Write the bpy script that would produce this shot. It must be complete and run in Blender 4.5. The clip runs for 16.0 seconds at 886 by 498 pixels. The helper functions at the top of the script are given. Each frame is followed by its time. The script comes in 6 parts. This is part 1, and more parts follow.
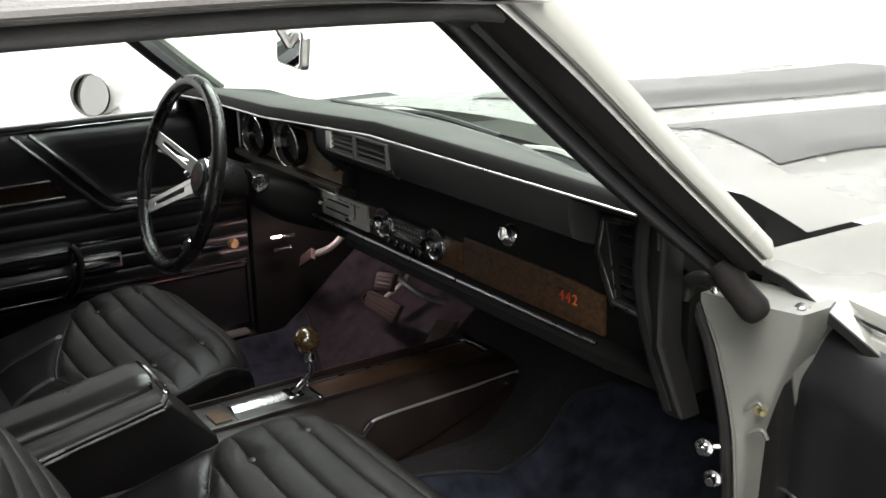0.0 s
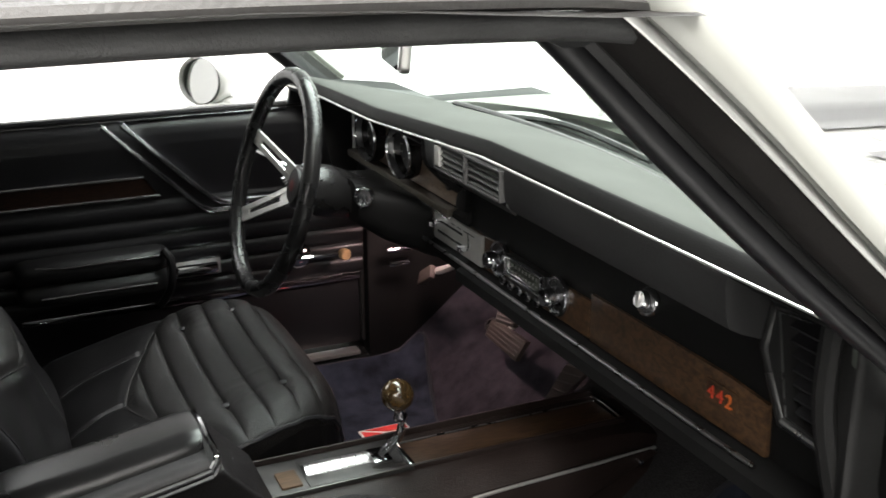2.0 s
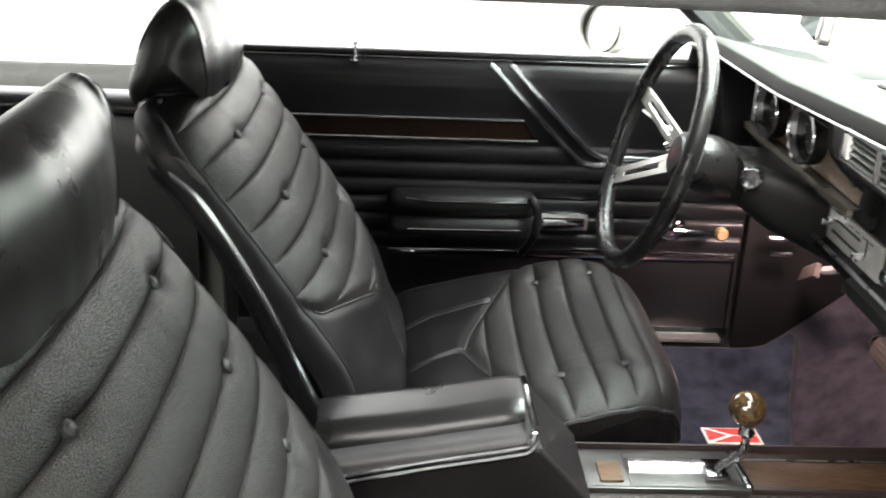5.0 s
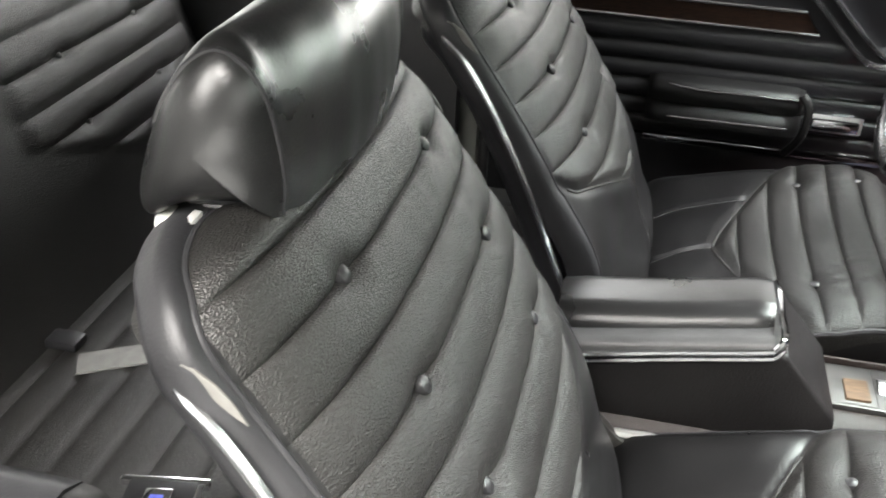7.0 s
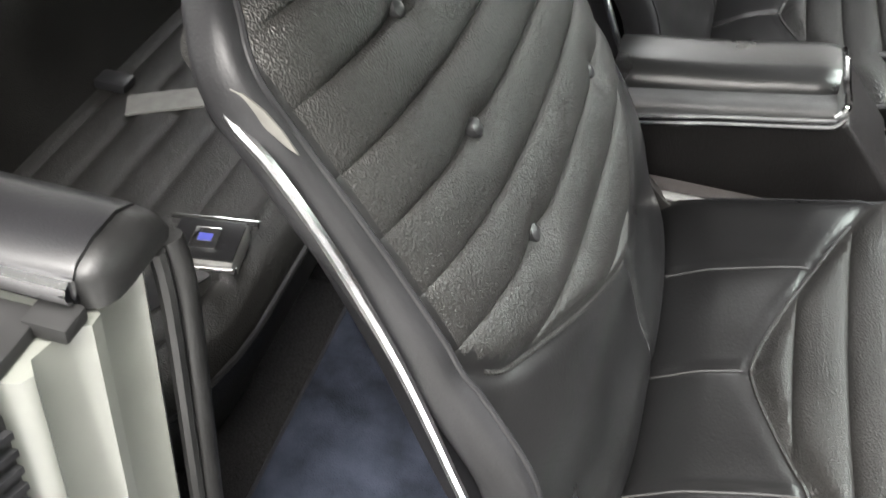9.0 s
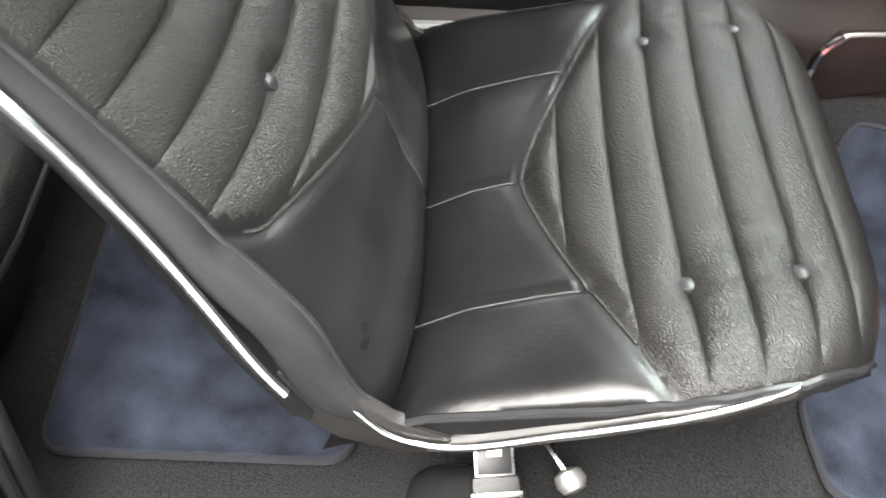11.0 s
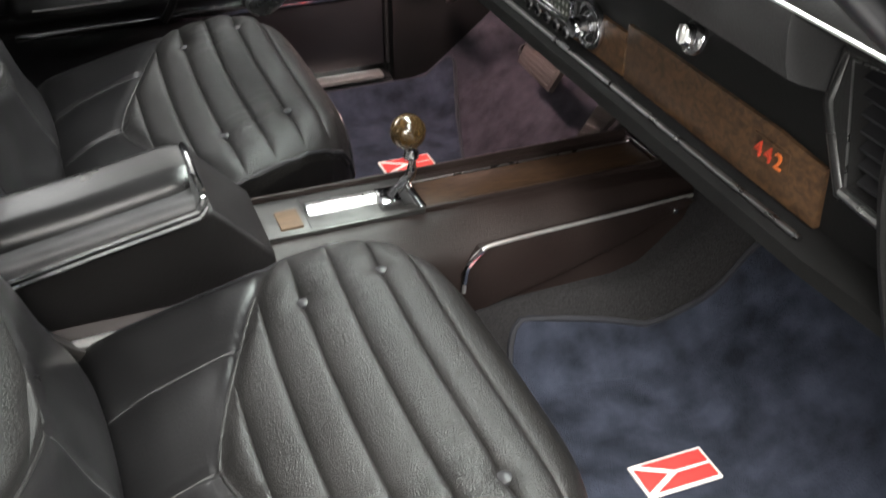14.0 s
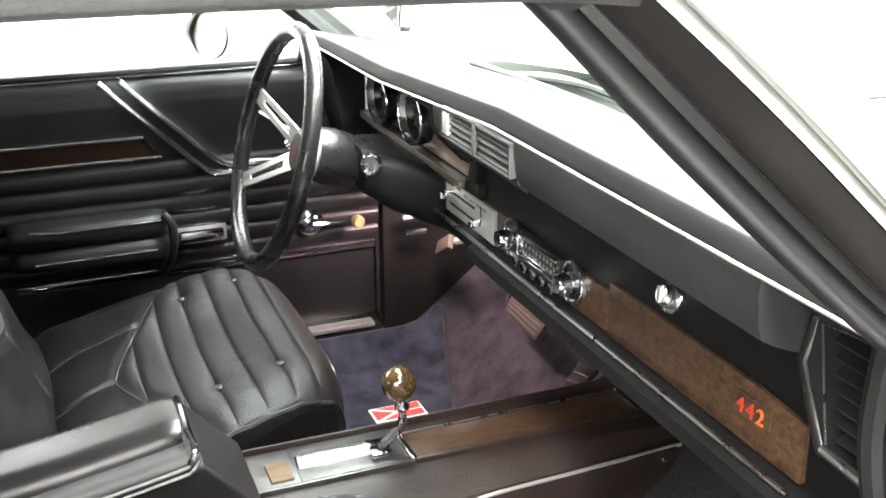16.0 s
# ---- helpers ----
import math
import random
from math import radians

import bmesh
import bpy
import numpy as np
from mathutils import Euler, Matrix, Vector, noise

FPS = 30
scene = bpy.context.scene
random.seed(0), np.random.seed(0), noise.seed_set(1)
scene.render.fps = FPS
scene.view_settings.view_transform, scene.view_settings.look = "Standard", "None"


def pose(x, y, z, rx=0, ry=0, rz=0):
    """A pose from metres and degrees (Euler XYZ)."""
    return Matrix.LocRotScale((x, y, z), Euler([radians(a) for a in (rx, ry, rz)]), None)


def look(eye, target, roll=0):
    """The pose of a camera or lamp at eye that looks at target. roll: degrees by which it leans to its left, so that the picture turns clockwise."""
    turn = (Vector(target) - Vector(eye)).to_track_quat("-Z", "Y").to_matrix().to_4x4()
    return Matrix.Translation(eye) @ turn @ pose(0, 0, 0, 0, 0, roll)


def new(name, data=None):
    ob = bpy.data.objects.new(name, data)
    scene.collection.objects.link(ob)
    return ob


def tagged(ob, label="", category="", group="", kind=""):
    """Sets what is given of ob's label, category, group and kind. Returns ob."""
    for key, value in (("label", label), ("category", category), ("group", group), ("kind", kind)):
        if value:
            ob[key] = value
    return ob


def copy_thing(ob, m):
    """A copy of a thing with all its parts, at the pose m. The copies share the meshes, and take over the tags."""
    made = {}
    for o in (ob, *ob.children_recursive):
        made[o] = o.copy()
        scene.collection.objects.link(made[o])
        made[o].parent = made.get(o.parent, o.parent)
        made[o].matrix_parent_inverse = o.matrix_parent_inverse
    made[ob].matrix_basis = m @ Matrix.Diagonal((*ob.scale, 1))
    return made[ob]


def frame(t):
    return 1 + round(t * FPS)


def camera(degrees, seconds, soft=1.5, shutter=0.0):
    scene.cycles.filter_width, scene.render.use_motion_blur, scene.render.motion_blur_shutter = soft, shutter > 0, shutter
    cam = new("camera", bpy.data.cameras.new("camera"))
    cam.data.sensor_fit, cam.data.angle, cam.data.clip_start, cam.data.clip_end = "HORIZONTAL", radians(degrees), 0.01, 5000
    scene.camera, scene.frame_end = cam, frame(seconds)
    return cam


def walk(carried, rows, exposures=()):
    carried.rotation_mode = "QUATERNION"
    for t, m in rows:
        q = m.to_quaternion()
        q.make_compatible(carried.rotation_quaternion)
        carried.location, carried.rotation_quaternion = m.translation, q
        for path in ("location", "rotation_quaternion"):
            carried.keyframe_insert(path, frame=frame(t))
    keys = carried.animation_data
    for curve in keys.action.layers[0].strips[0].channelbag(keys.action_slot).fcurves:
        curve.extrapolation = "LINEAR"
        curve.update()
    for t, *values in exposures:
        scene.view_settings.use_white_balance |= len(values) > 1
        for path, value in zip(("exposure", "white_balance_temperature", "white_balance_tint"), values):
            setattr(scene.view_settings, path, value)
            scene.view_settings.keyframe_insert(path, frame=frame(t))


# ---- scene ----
cam = camera(45.2, 16.0, shutter=0.5)
PATH = [
    (0, (1.5383, -0.4011, 1.3612), (-0.1397, 0.7025, 0.7448), -1.1),
    (0.5, (1.4742, -0.3255, 1.3601), (-0.2331, 0.7161, 0.7207), -1.1),
    (1, (1.4049, -0.2688, 1.3601), (-0.3350, 0.7203, 0.7269), -0.8),
    (1.5, (1.3356, -0.2132, 1.3548), (-0.4452, 0.7067, 0.7269), -0.7),
    (2, (1.2747, -0.1691, 1.3538), (-0.5460, 0.6447, 0.6965), -0.3),
    (2.5, (1.2306, -0.1407, 1.3527), (-0.6290, 0.5691, 0.6828), -0.0),
    (3, (1.1865, -0.1145, 1.3496), (-0.7056, 0.4914, 0.6713), 0.4),
    (3.5, (1.1623, -0.0977, 1.3433), (-0.7518, 0.3927, 0.6314), 0.7),
    (4, (1.1592, -0.1050, 1.3454), (-0.7739, 0.2520, 0.6062), 0.9),
    (4.5, (1.1540, -0.1081, 1.3422), (-0.8022, 0.1040, 0.6083), 1.4),
    (7, (1.1519, -0.1407, 1.3328), (-0.6636, -0.4841, 0.3364), 3.3),
    (7.5, (1.1498, -0.1460, 1.3317), (-0.6048, -0.5219, 0.2408), 4.1),
    (8, (1.1540, -0.1460, 1.3234), (-0.5334, -0.5323, 0.1337), 4.2),
    (8.5, (1.1519, -0.1460, 1.3149), (-0.4715, -0.5156, 0.0350), 4.5),
    (9, (1.1529, -0.1439, 1.3055), (-0.4022, -0.4914, -0.0627), 4.7),
    (11.5, (1.1393, -0.0872, 1.2908), (-0.2541, 0.0494, -0.2737), 1.9),
    (12, (1.1372, -0.0798, 1.2929), (-0.2793, 0.1890, -0.2338), 1.3),
    (12.5, (1.1393, -0.0704, 1.2992), (-0.3192, 0.3129, -0.1635), 0.2),
    (13, (1.1414, -0.0704, 1.2960), (-0.3801, 0.4242, -0.0637), 0.6),
    (13.5, (1.1456, -0.0672, 1.3034), (-0.4315, 0.5030, 0.0381), 0.1),
    (14, (1.1498, -0.0662, 1.3107), (-0.4841, 0.5628, 0.1515), -0.1),
    (14.5, (1.1529, -0.0683, 1.3192), (-0.5344, 0.6006, 0.2618), -0.1),
    (15, (1.1571, -0.0662, 1.3265), (-0.5932, 0.6248, 0.3941), -0.1),
    (15.5, (1.1623, -0.0683, 1.3338), (-0.6405, 0.6437, 0.5253), -0.1),
    (16, (1.1665, -0.0735, 1.3401), (-0.6583, 0.6531, 0.5957), -0.1),
]
walk(cam, [(t, look(eye, target, roll)) for t, eye, target, roll in PATH], [(0, -1.15), (1.5, -0.95), (3.0, -0.3), (4.5, 0.35), (7.0, 1.02), (9.0, 0.65), (11.5, 0.82), (12.5, 0.5), (13.0, 0.33), (14.5, 0.5), (15.2, 0.92), (16.0, 1.15)])

# ------------------------------------------------------------------ light
world = bpy.data.worlds.new("studio_world")
world.use_nodes = True
scene.world = world
world.node_tree.nodes["Background"].inputs["Color"].default_value = (1.0, 1.0, 0.985, 1)
world.node_tree.nodes["Background"].inputs["Strength"].default_value = 0.6


def softbox(name, loc, target, sx, sy, watts, color=(1, 1, 1)):
    data = bpy.data.lights.new(name, "AREA")
    data.shape, data.size, data.size_y, data.energy, data.color = "RECTANGLE", sx, sy, watts, color
    ob = new(name, data)
    ob.matrix_world = look(loc, target)
    return ob


softbox("studio_softbox", (-0.9, 2.2, 3.9), (-0.8, 1.9, 0), 4.4, 3.6, 1500)
softbox("studio_softbox", (1.9, -0.25, 3.1), (0.65, -0.05, 0.5), 1.0, 2.2, 340, (1.0, 0.965, 0.92))
softbox("studio_softbox", (2.6, -1.5, 2.5), (0.6, -0.1, 0.6), 1.4, 2.2, 140, (1.0, 0.965, 0.92))
softbox("studio_softbox", (-3.2, -1.6, 3.0), (0.1, -0.7, 0.6), 1.8, 2.6, 120)
# lamps that wash the backdrop
softbox("backdrop_light", (-2.6, 4.5, 4.6), (-6.8, 5.5, 1.4), 3.0, 1.0, 1000)
softbox("backdrop_light", (0.5, 6.0, 4.6), (0.0, 10.5, 1.4), 4.0, 1.0, 430)


# ------------------------------------------------------------------ materials
def mat(name, color, rough=0.5, metal=0.0, spec=0.5, coat=0.0):
    m = bpy.data.materials.new(name)
    m.use_nodes = True
    b = m.node_tree.nodes["Principled BSDF"]
    b.inputs["Base Color"].default_value = (*color, 1)
    b.inputs["Roughness"].default_value = rough
    b.inputs["Metallic"].default_value = metal
    b.inputs["Specular IOR Level"].default_value = spec
    b.inputs["Coat Weight"].default_value = coat
    return m


def vary(m, scale, amount, bump=0.0, bump_scale=None, rough_amount=0.0, detail=5.0, stretch=(1, 1, 1), kind="noise", tint=None, crease=0.0):
    """Uneven tone at one scale, relief at another, and uneven gloss."""
    nt = m.node_tree
    n, l = nt.nodes, nt.links
    b = n["Principled BSDF"]
    base = tuple(b.inputs["Base Color"].default_value)[:3]
    co = n.new("ShaderNodeTexCoord")
    mp = n.new("ShaderNodeMapping")
    mp.inputs["Scale"].default_value = stretch
    l.new(co.outputs["Object"], mp.inputs["Vector"])
    t = n.new("ShaderNodeTexNoise")
    t.inputs["Scale"].default_value, t.inputs["Detail"].default_value = scale, detail
    l.new(mp.outputs[0], t.inputs["Vector"])
    ramp = n.new("ShaderNodeValToRGB")
    lo = tuple(c * (1 - amount) for c in base)
    hi = tint or tuple(min(1, c * (1 + amount)) for c in base)
    ramp.color_ramp.elements[0].position, ramp.color_ramp.elements[1].position = 0.3, 0.7
    ramp.color_ramp.elements[0].color, ramp.color_ramp.elements[1].color = (*lo, 1), (*hi, 1)
    l.new(t.outputs["Fac"], ramp.inputs[0])
    l.new(ramp.outputs[0], b.inputs["Base Color"])
    if rough_amount:
        r = b.inputs["Roughness"].default_value
        mr = n.new("ShaderNodeMapRange")
        mr.inputs["From Min"].default_value, mr.inputs["From Max"].default_value = 0.3, 0.7
        mr.inputs["To Min"].default_value, mr.inputs["To Max"].default_value = max(0.02, r - rough_amount), r + rough_amount
        l.new(t.outputs["Fac"], mr.inputs["Value"])
        l.new(mr.outputs[0], b.inputs["Roughness"])
    if bump:
        if kind == "voronoi":
            g = n.new("ShaderNodeTexVoronoi")
            g.feature = "SMOOTH_F1"
            out = g.outputs["Distance"]
        else:
            g = n.new("ShaderNodeTexNoise")
            g.inputs["Detail"].default_value = 4
            out = g.outputs["Fac"]
        g.inputs["Scale"].default_value = bump_scale or scale * 8
        l.new(mp.outputs[0], g.inputs["Vector"])
        bp = n.new("ShaderNodeBump")
        bp.inputs["Strength"].default_value, bp.inputs["Distance"].default_value = bump, 0.002
        l.new(out, bp.inputs["Height"])
        l.new(bp.outputs[0], b.inputs["Normal"])
        if crease:
            w = n.new("ShaderNodeTexNoise")
            w.inputs["Scale"].default_value, w.inputs["Detail"].default_value, w.inputs["Distortion"].default_value = 210, 3, 0.6
            l.new(mp.outputs[0], w.inputs["Vector"])
            b2 = n.new("ShaderNodeBump")
            b2.inputs["Strength"].default_value, b2.inputs["Distance"].default_value = crease, 0.004
            l.new(w.outputs["Fac"], b2.inputs["Height"])
            l.new(bp.outputs[0], b2.inputs["Normal"])
            l.new(b2.outputs[0], b.inputs["Normal"])
    return m


LEATHER = vary(mat("black_leather", (0.0092, 0.0088, 0.0082), 0.42, spec=0.38), 9, 0.25, 0.58, 740, 0.06, kind="voronoi", stretch=(1.0, 1.0, 0.75), crease=0.025)
VINYL = vary(mat("smooth_black_vinyl", (0.010, 0.010, 0.011), 0.34, spec=0.35), 7, 0.2, 0.12, 500, 0.06)
PLASTIC = vary(mat("black_grained_plastic", (0.010, 0.010, 0.010), 0.42, spec=0.35), 8, 0.2, 0.25, 600, 0.06)
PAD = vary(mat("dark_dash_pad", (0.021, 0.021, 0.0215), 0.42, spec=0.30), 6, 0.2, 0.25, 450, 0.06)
# The pad is black; this pale tone stands in for glare on it.
DASH_TOP = vary(mat("glare_paled_dash_vinyl", (0.070, 0.077, 0.070), 0.75, spec=0.03), 6, 0.12, 0.15, 450, 0.04)
DOOR_ARM = vary(mat("dark_door_vinyl", (0.007, 0.007, 0.007), 0.42, spec=0.25), 8, 0.2, 0.15, 500, 0.05)
RUBBER = vary(mat("black_rubber", (0.009, 0.009, 0.009), 0.45, spec=0.35), 20, 0.3, 0.15, 200, 0.1)
LEATHER_SMOOTH = vary(mat('smooth_black_leather', (0.0056, 0.0055, 0.0056), 0.32, spec=0.33), 9, 0.2, 0.10, 420, 0.06, crease=0.04)
GLOSSY_LEATHER = vary(mat("polished_black_leather", (0.008, 0.008, 0.008), 0.30, spec=0.45), 9, 0.2, 0.10, 420, 0.06, crease=0.03)
ROLL = vary(mat("soft_black_leather", (0.013, 0.013, 0.014), 0.50, spec=0.28), 14, 0.35, 0.12, 420, 0.07, crease=0.06)
SHELL = vary(mat("glossy_brown_black_vinyl", (0.020, 0.0185, 0.0175), 0.32, spec=0.4), 8, 0.25, 0.1, 300, 0.05)
PIPING = vary(mat("black_piping", (0.016, 0.016, 0.017), 0.34, spec=0.28), 30, 0.2)
THREAD = mat("grey_thread", (0.045, 0.045, 0.045), 0.7)
CHROME = vary(mat("chrome", (0.78, 0.78, 0.80), 0.10, 1.0), 25, 0.06, 0, None, 0.05)
BRIGHT = vary(mat("brushed_bright_metal", (0.55, 0.55, 0.55), 0.30, 1.0), 60, 0.08, 0.02, 300, 0.05, stretch=(1, 12, 1))
SATIN = vary(mat("satin_silver", (0.60, 0.60, 0.58), 0.32, 0.85), 40, 0.08, 0, None, 0.05)
CARPET = vary(mat("dark_loop_carpet", (0.017, 0.0165, 0.017), 0.95, spec=0.12), 420, 0.6, 1.0, 420, 0, detail=3.0)
MAT_BLUE = vary(mat("navy_plush_mat", (0.023, 0.027, 0.039), 0.95, spec=0.12), 22, 0.55, 0.9, 420, 0, detail=9.0)
# Carpet copy tinted plum; the lamp's pink light is in the colour.
LAMPLIT_CARPET = vary(mat("pink_lamplit_carpet", (0.037, 0.033, 0.041), 0.95, spec=0.12), 26, 0.4, 0.9, 420, 0, detail=9.0)
BINDING = vary(mat("dark_mat_binding", (0.009, 0.010, 0.014), 0.8), 40, 0.3)
RED = vary(mat("red_cloth", (0.62, 0.035, 0.03), 0.75), 60, 0.15, 0.3, 400)
WHITE_CLOTH = vary(mat("white_cloth", (0.72, 0.70, 0.66), 0.8), 60, 0.1, 0.3, 400)
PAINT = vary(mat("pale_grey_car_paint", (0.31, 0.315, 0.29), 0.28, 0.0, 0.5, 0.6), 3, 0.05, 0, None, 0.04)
# Darker copy of the car paint; the jambs' shade is in this colour.
SHADED_PAINT = vary(mat("shaded_pale_grey_paint", (0.105, 0.109, 0.097), 0.34, 0.0, 0.5, 0.3), 9, 0.16, 0, None, 0.06)
STRIPE = vary(mat("dark_grey_stripe_paint", (0.115, 0.115, 0.112), 0.40, 0.0, 0.5, 0.5), 3, 0.06, 0, None, 0.04)
PAINT_DARK = vary(mat("black_inner_paint", (0.012, 0.012, 0.012), 0.55, spec=0.2), 5, 0.3)
STUDIO = vary(mat("white_studio_paint", (0.86, 0.86, 0.84), 0.75), 1.2, 0.03, 0.05, 60)
PILLAR = vary(mat("brown_black_pillar_vinyl", (0.013, 0.012, 0.0115), 0.62, spec=0.10), 12, 0.2, 0.2, 400, 0.06)
WEBBING = vary(mat("grey_belt_webbing", (0.11, 0.11, 0.105), 0.6), 60, 0.2, 0.4, 700)
STUDIO_FLOOR = vary(mat("light_grey_floor_paint", (0.60, 0.60, 0.585), 0.6), 1.2, 0.05, 0.05, 60)
# Dark tone for unseen studio surfaces, so they throw back less light.
STUDIO_DARK = vary(mat("negative_fill_grey", (0.20, 0.20, 0.195), 0.8), 1.2, 0.1, 0.05, 60)
CONSOLE = vary(mat("brown_black_grained_plastic", (0.0135, 0.0095, 0.0085), 0.40, spec=0.20), 8, 0.25, 0.35, 480, 0.06, crease=0.06)
ROOF = vary(mat("dark_grey_vinyl_roof", (0.06, 0.058, 0.056), 0.5), 6, 0.2, 0.3, 300, 0.05)
GREY_PAD = vary(mat("paler_grey_vinyl", (0.040, 0.040, 0.040), 0.42, spec=0.4), 20, 0.25, 0.3, 400, 0.06)
BIN = vary(mat("black_grained_bin_vinyl", (0.0075, 0.0070, 0.0070), 0.45, spec=0.16), 8, 0.25, 0.35, 420, 0.08, crease=0.08)
# Blackened copy of the dash vinyl, with the shade in its colour.
SHADE_BLACK = vary(mat("shade_blackened_vinyl", (0.0045, 0.0045, 0.0045), 0.55, spec=0.14), 8, 0.2, 0.15, 500, 0.05)
DARK = mat("dark_gap", (0.006, 0.006, 0.006), 0.8)
AMBER = vary(mat("brown_marbled_resin", (0.034, 0.021, 0.009), 0.12, 0.0, 0.6, 0.6), 60, 0.5, 0, None, 0, tint=(0.065, 0.040, 0.016))
RED_PAINT = mat("orange_red_enamel", (0.34, 0.035, 0.016), 0.4)
ORANGE_PAINT = mat("orange_enamel", (0.50, 0.12, 0.025), 0.4)
DIAL = mat("black_dial", (0.012, 0.012, 0.012), 0.5)
CREAM = mat("dial_marking", (0.55, 0.55, 0.50), 0.5)
BLUE_LOGO = mat("blue_enamel", (0.06, 0.07, 0.30), 0.35)
MIRROR = mat("mirror_glass", (0.85, 0.86, 0.86), 0.02, 1.0)
SILVER = vary(mat("silver_paint", (0.42, 0.42, 0.40), 0.35, 0.35), 30, 0.08, 0, None, 0.05)
RIM = vary(mat("glossy_black_rim", (0.010, 0.010, 0.010), 0.27, spec=0.4), 20, 0.2, 0.05, 300, 0.05)
DULL_RED = mat("dull_red", (0.12, 0.015, 0.012), 0.4)
PEDAL = vary(mat("brown_black_pedal_rubber", (0.045, 0.036, 0.032), 0.55), 30, 0.3, 0.3, 300, 0.08)
BRASS = vary(mat("yellowed_zinc", (0.30, 0.26, 0.14), 0.45, 0.7), 60, 0.3)
RADIO = vary(mat("green_grey_radio_glass", (0.045, 0.05, 0.042), 0.15), 40, 0.2)


def wood(name, dark, light, stretch, rough=0.34, coat=0.25, spec=0.35):
    m = mat(name, dark, rough, spec=spec, coat=coat)
    nt = m.node_tree
    n, l = nt.nodes, nt.links
    b = n["Principled BSDF"]
    co, mp = n.new("ShaderNodeTexCoord"), n.new("ShaderNodeMapping")
    mp.inputs["Scale"].default_value = stretch
    l.new(co.outputs["Object"], mp.inputs["Vector"])
    a, c = n.new("ShaderNodeTexNoise"), n.new("ShaderNodeTexNoise")
    a.inputs["Scale"].default_value, a.inputs["Detail"].default_value, a.inputs["Distortion"].default_value = 62, 9, 1.2
    c.inputs["Scale"].default_value, c.inputs["Detail"].default_value = 90, 3
    l.new(mp.outputs[0], a.inputs["Vector"]), l.new(mp.outputs[0], c.inputs["Vector"])
    mx = n.new("ShaderNodeMath")
    mx.operation = "MULTIPLY_ADD"
    mx.inputs[1].default_value, mx.inputs[2].default_value = 0.35, 0.0
    l.new(c.outputs["Fac"], mx.inputs[0])
    add = n.new("ShaderNodeMath")
    l.new(a.outputs["Fac"], add.inputs[0]), l.new(mx.outputs[0], add.inputs[1])
    ramp = n.new("ShaderNodeValToRGB")
    ramp.color_ramp.elements[0].position, ramp.color_ramp.elements[1].position = 0.5, 0.85
    ramp.color_ramp.elements[0].color, ramp.color_ramp.elements[1].color = (*dark, 1), (*light, 1)
    l.new(add.outputs[0], ramp.inputs[0])
    l.new(ramp.outputs[0], b.inputs["Base Color"])
    return m


BURL = wood("burl_wood", (0.018, 0.010, 0.0055), (0.072, 0.039, 0.019), (1.2, 1, 1.8), 0.42, 0.05)
INLAY = wood("brown_console_wood", (0.014, 0.008, 0.005), (0.044, 0.025, 0.014), (3, 0.5, 6), 0.42, 0.0, 0.12)
TAN = wood("tan_wood", (0.060, 0.040, 0.024), (0.100, 0.068, 0.042), (3, 0.7, 3), 0.6, 0.0, 0.15)
GUTTER = vary(mat("grey_satin_metal", (0.085, 0.085, 0.082), 0.40, 0.85), 60, 0.15, 0, None, 0.08)
DIM_METAL = vary(mat("dulled_bright_metal", (0.26, 0.26, 0.26), 0.30, 1.0), 60, 0.1, 0, None, 0.06)
WALNUT = wood("dark_walnut", (0.008, 0.0045, 0.0035), (0.022, 0.011, 0.0065), (3, 0.7, 6), 0.45, 0.0, 0.15)


def glass_mat(name, color, gloss):
    """A clear pane: it lets light straight through and mirrors a little of it."""
    m = bpy.data.materials.new(name)
    m.use_nodes = True
    n, l = m.node_tree.nodes, m.node_tree.links
    n.remove(n["Principled BSDF"])
    t, g, mx = n.new("ShaderNodeBsdfTransparent"), n.new("ShaderNodeBsdfGlossy"), n.new("ShaderNodeMixShader")
    t.inputs["Color"].default_value = (*color, 1)
    g.inputs["Roughness"].default_value = gloss
    mx.inputs[0].default_value = 0.06
    l.new(t.outputs[0], mx.inputs[1]), l.new(g.outputs[0], mx.inputs[2])
    l.new(mx.outputs[0], n["Material Output"].inputs["Surface"])
    return m


GLASS = glass_mat("tinted_windscreen_glass", (0.84, 0.95, 0.89), 0.02)

# ------------------------------------------------------------------ building helpers
ORIGIN = {}


def thing(name, loc, label, category, group="", kind=""):
    ob = new(name)
    ob.location = loc
    ob.empty_display_size = 0.05
    ORIGIN[ob] = Vector(loc)
    return tagged(ob, label, category, group, kind)


def part(name, bm, material, parent=None, label="", sharp=40, second=None, where=None):
    """Links a bmesh, drawn in world places, as one mesh under its thing."""
    bmesh.ops.recalc_face_normals(bm, faces=bm.faces)
    org = ORIGIN.get(parent, Vector((0, 0, 0)))
    if org.length:
        bmesh.ops.translate(bm, verts=bm.verts, vec=-org)
    lim = radians(sharp)
    for f in bm.faces:
        f.smooth = True
    for e in bm.edges:
        e.smooth = not (len(e.link_faces) == 2 and e.calc_face_angle(0) > lim)
    if second:
        for f in bm.faces:
            f.material_index = int(where(f.calc_center_median() + org))
    me = bpy.data.meshes.new(name)
    bm.to_mesh(me)
    bm.free()
    me.materials.append(material)
    if second:
        me.materials.append(second)
    ob = new(name, me)
    if parent:
        ob.parent = parent
        ORIGIN[ob] = org
    if label:
        ob["label"] = label
    return ob


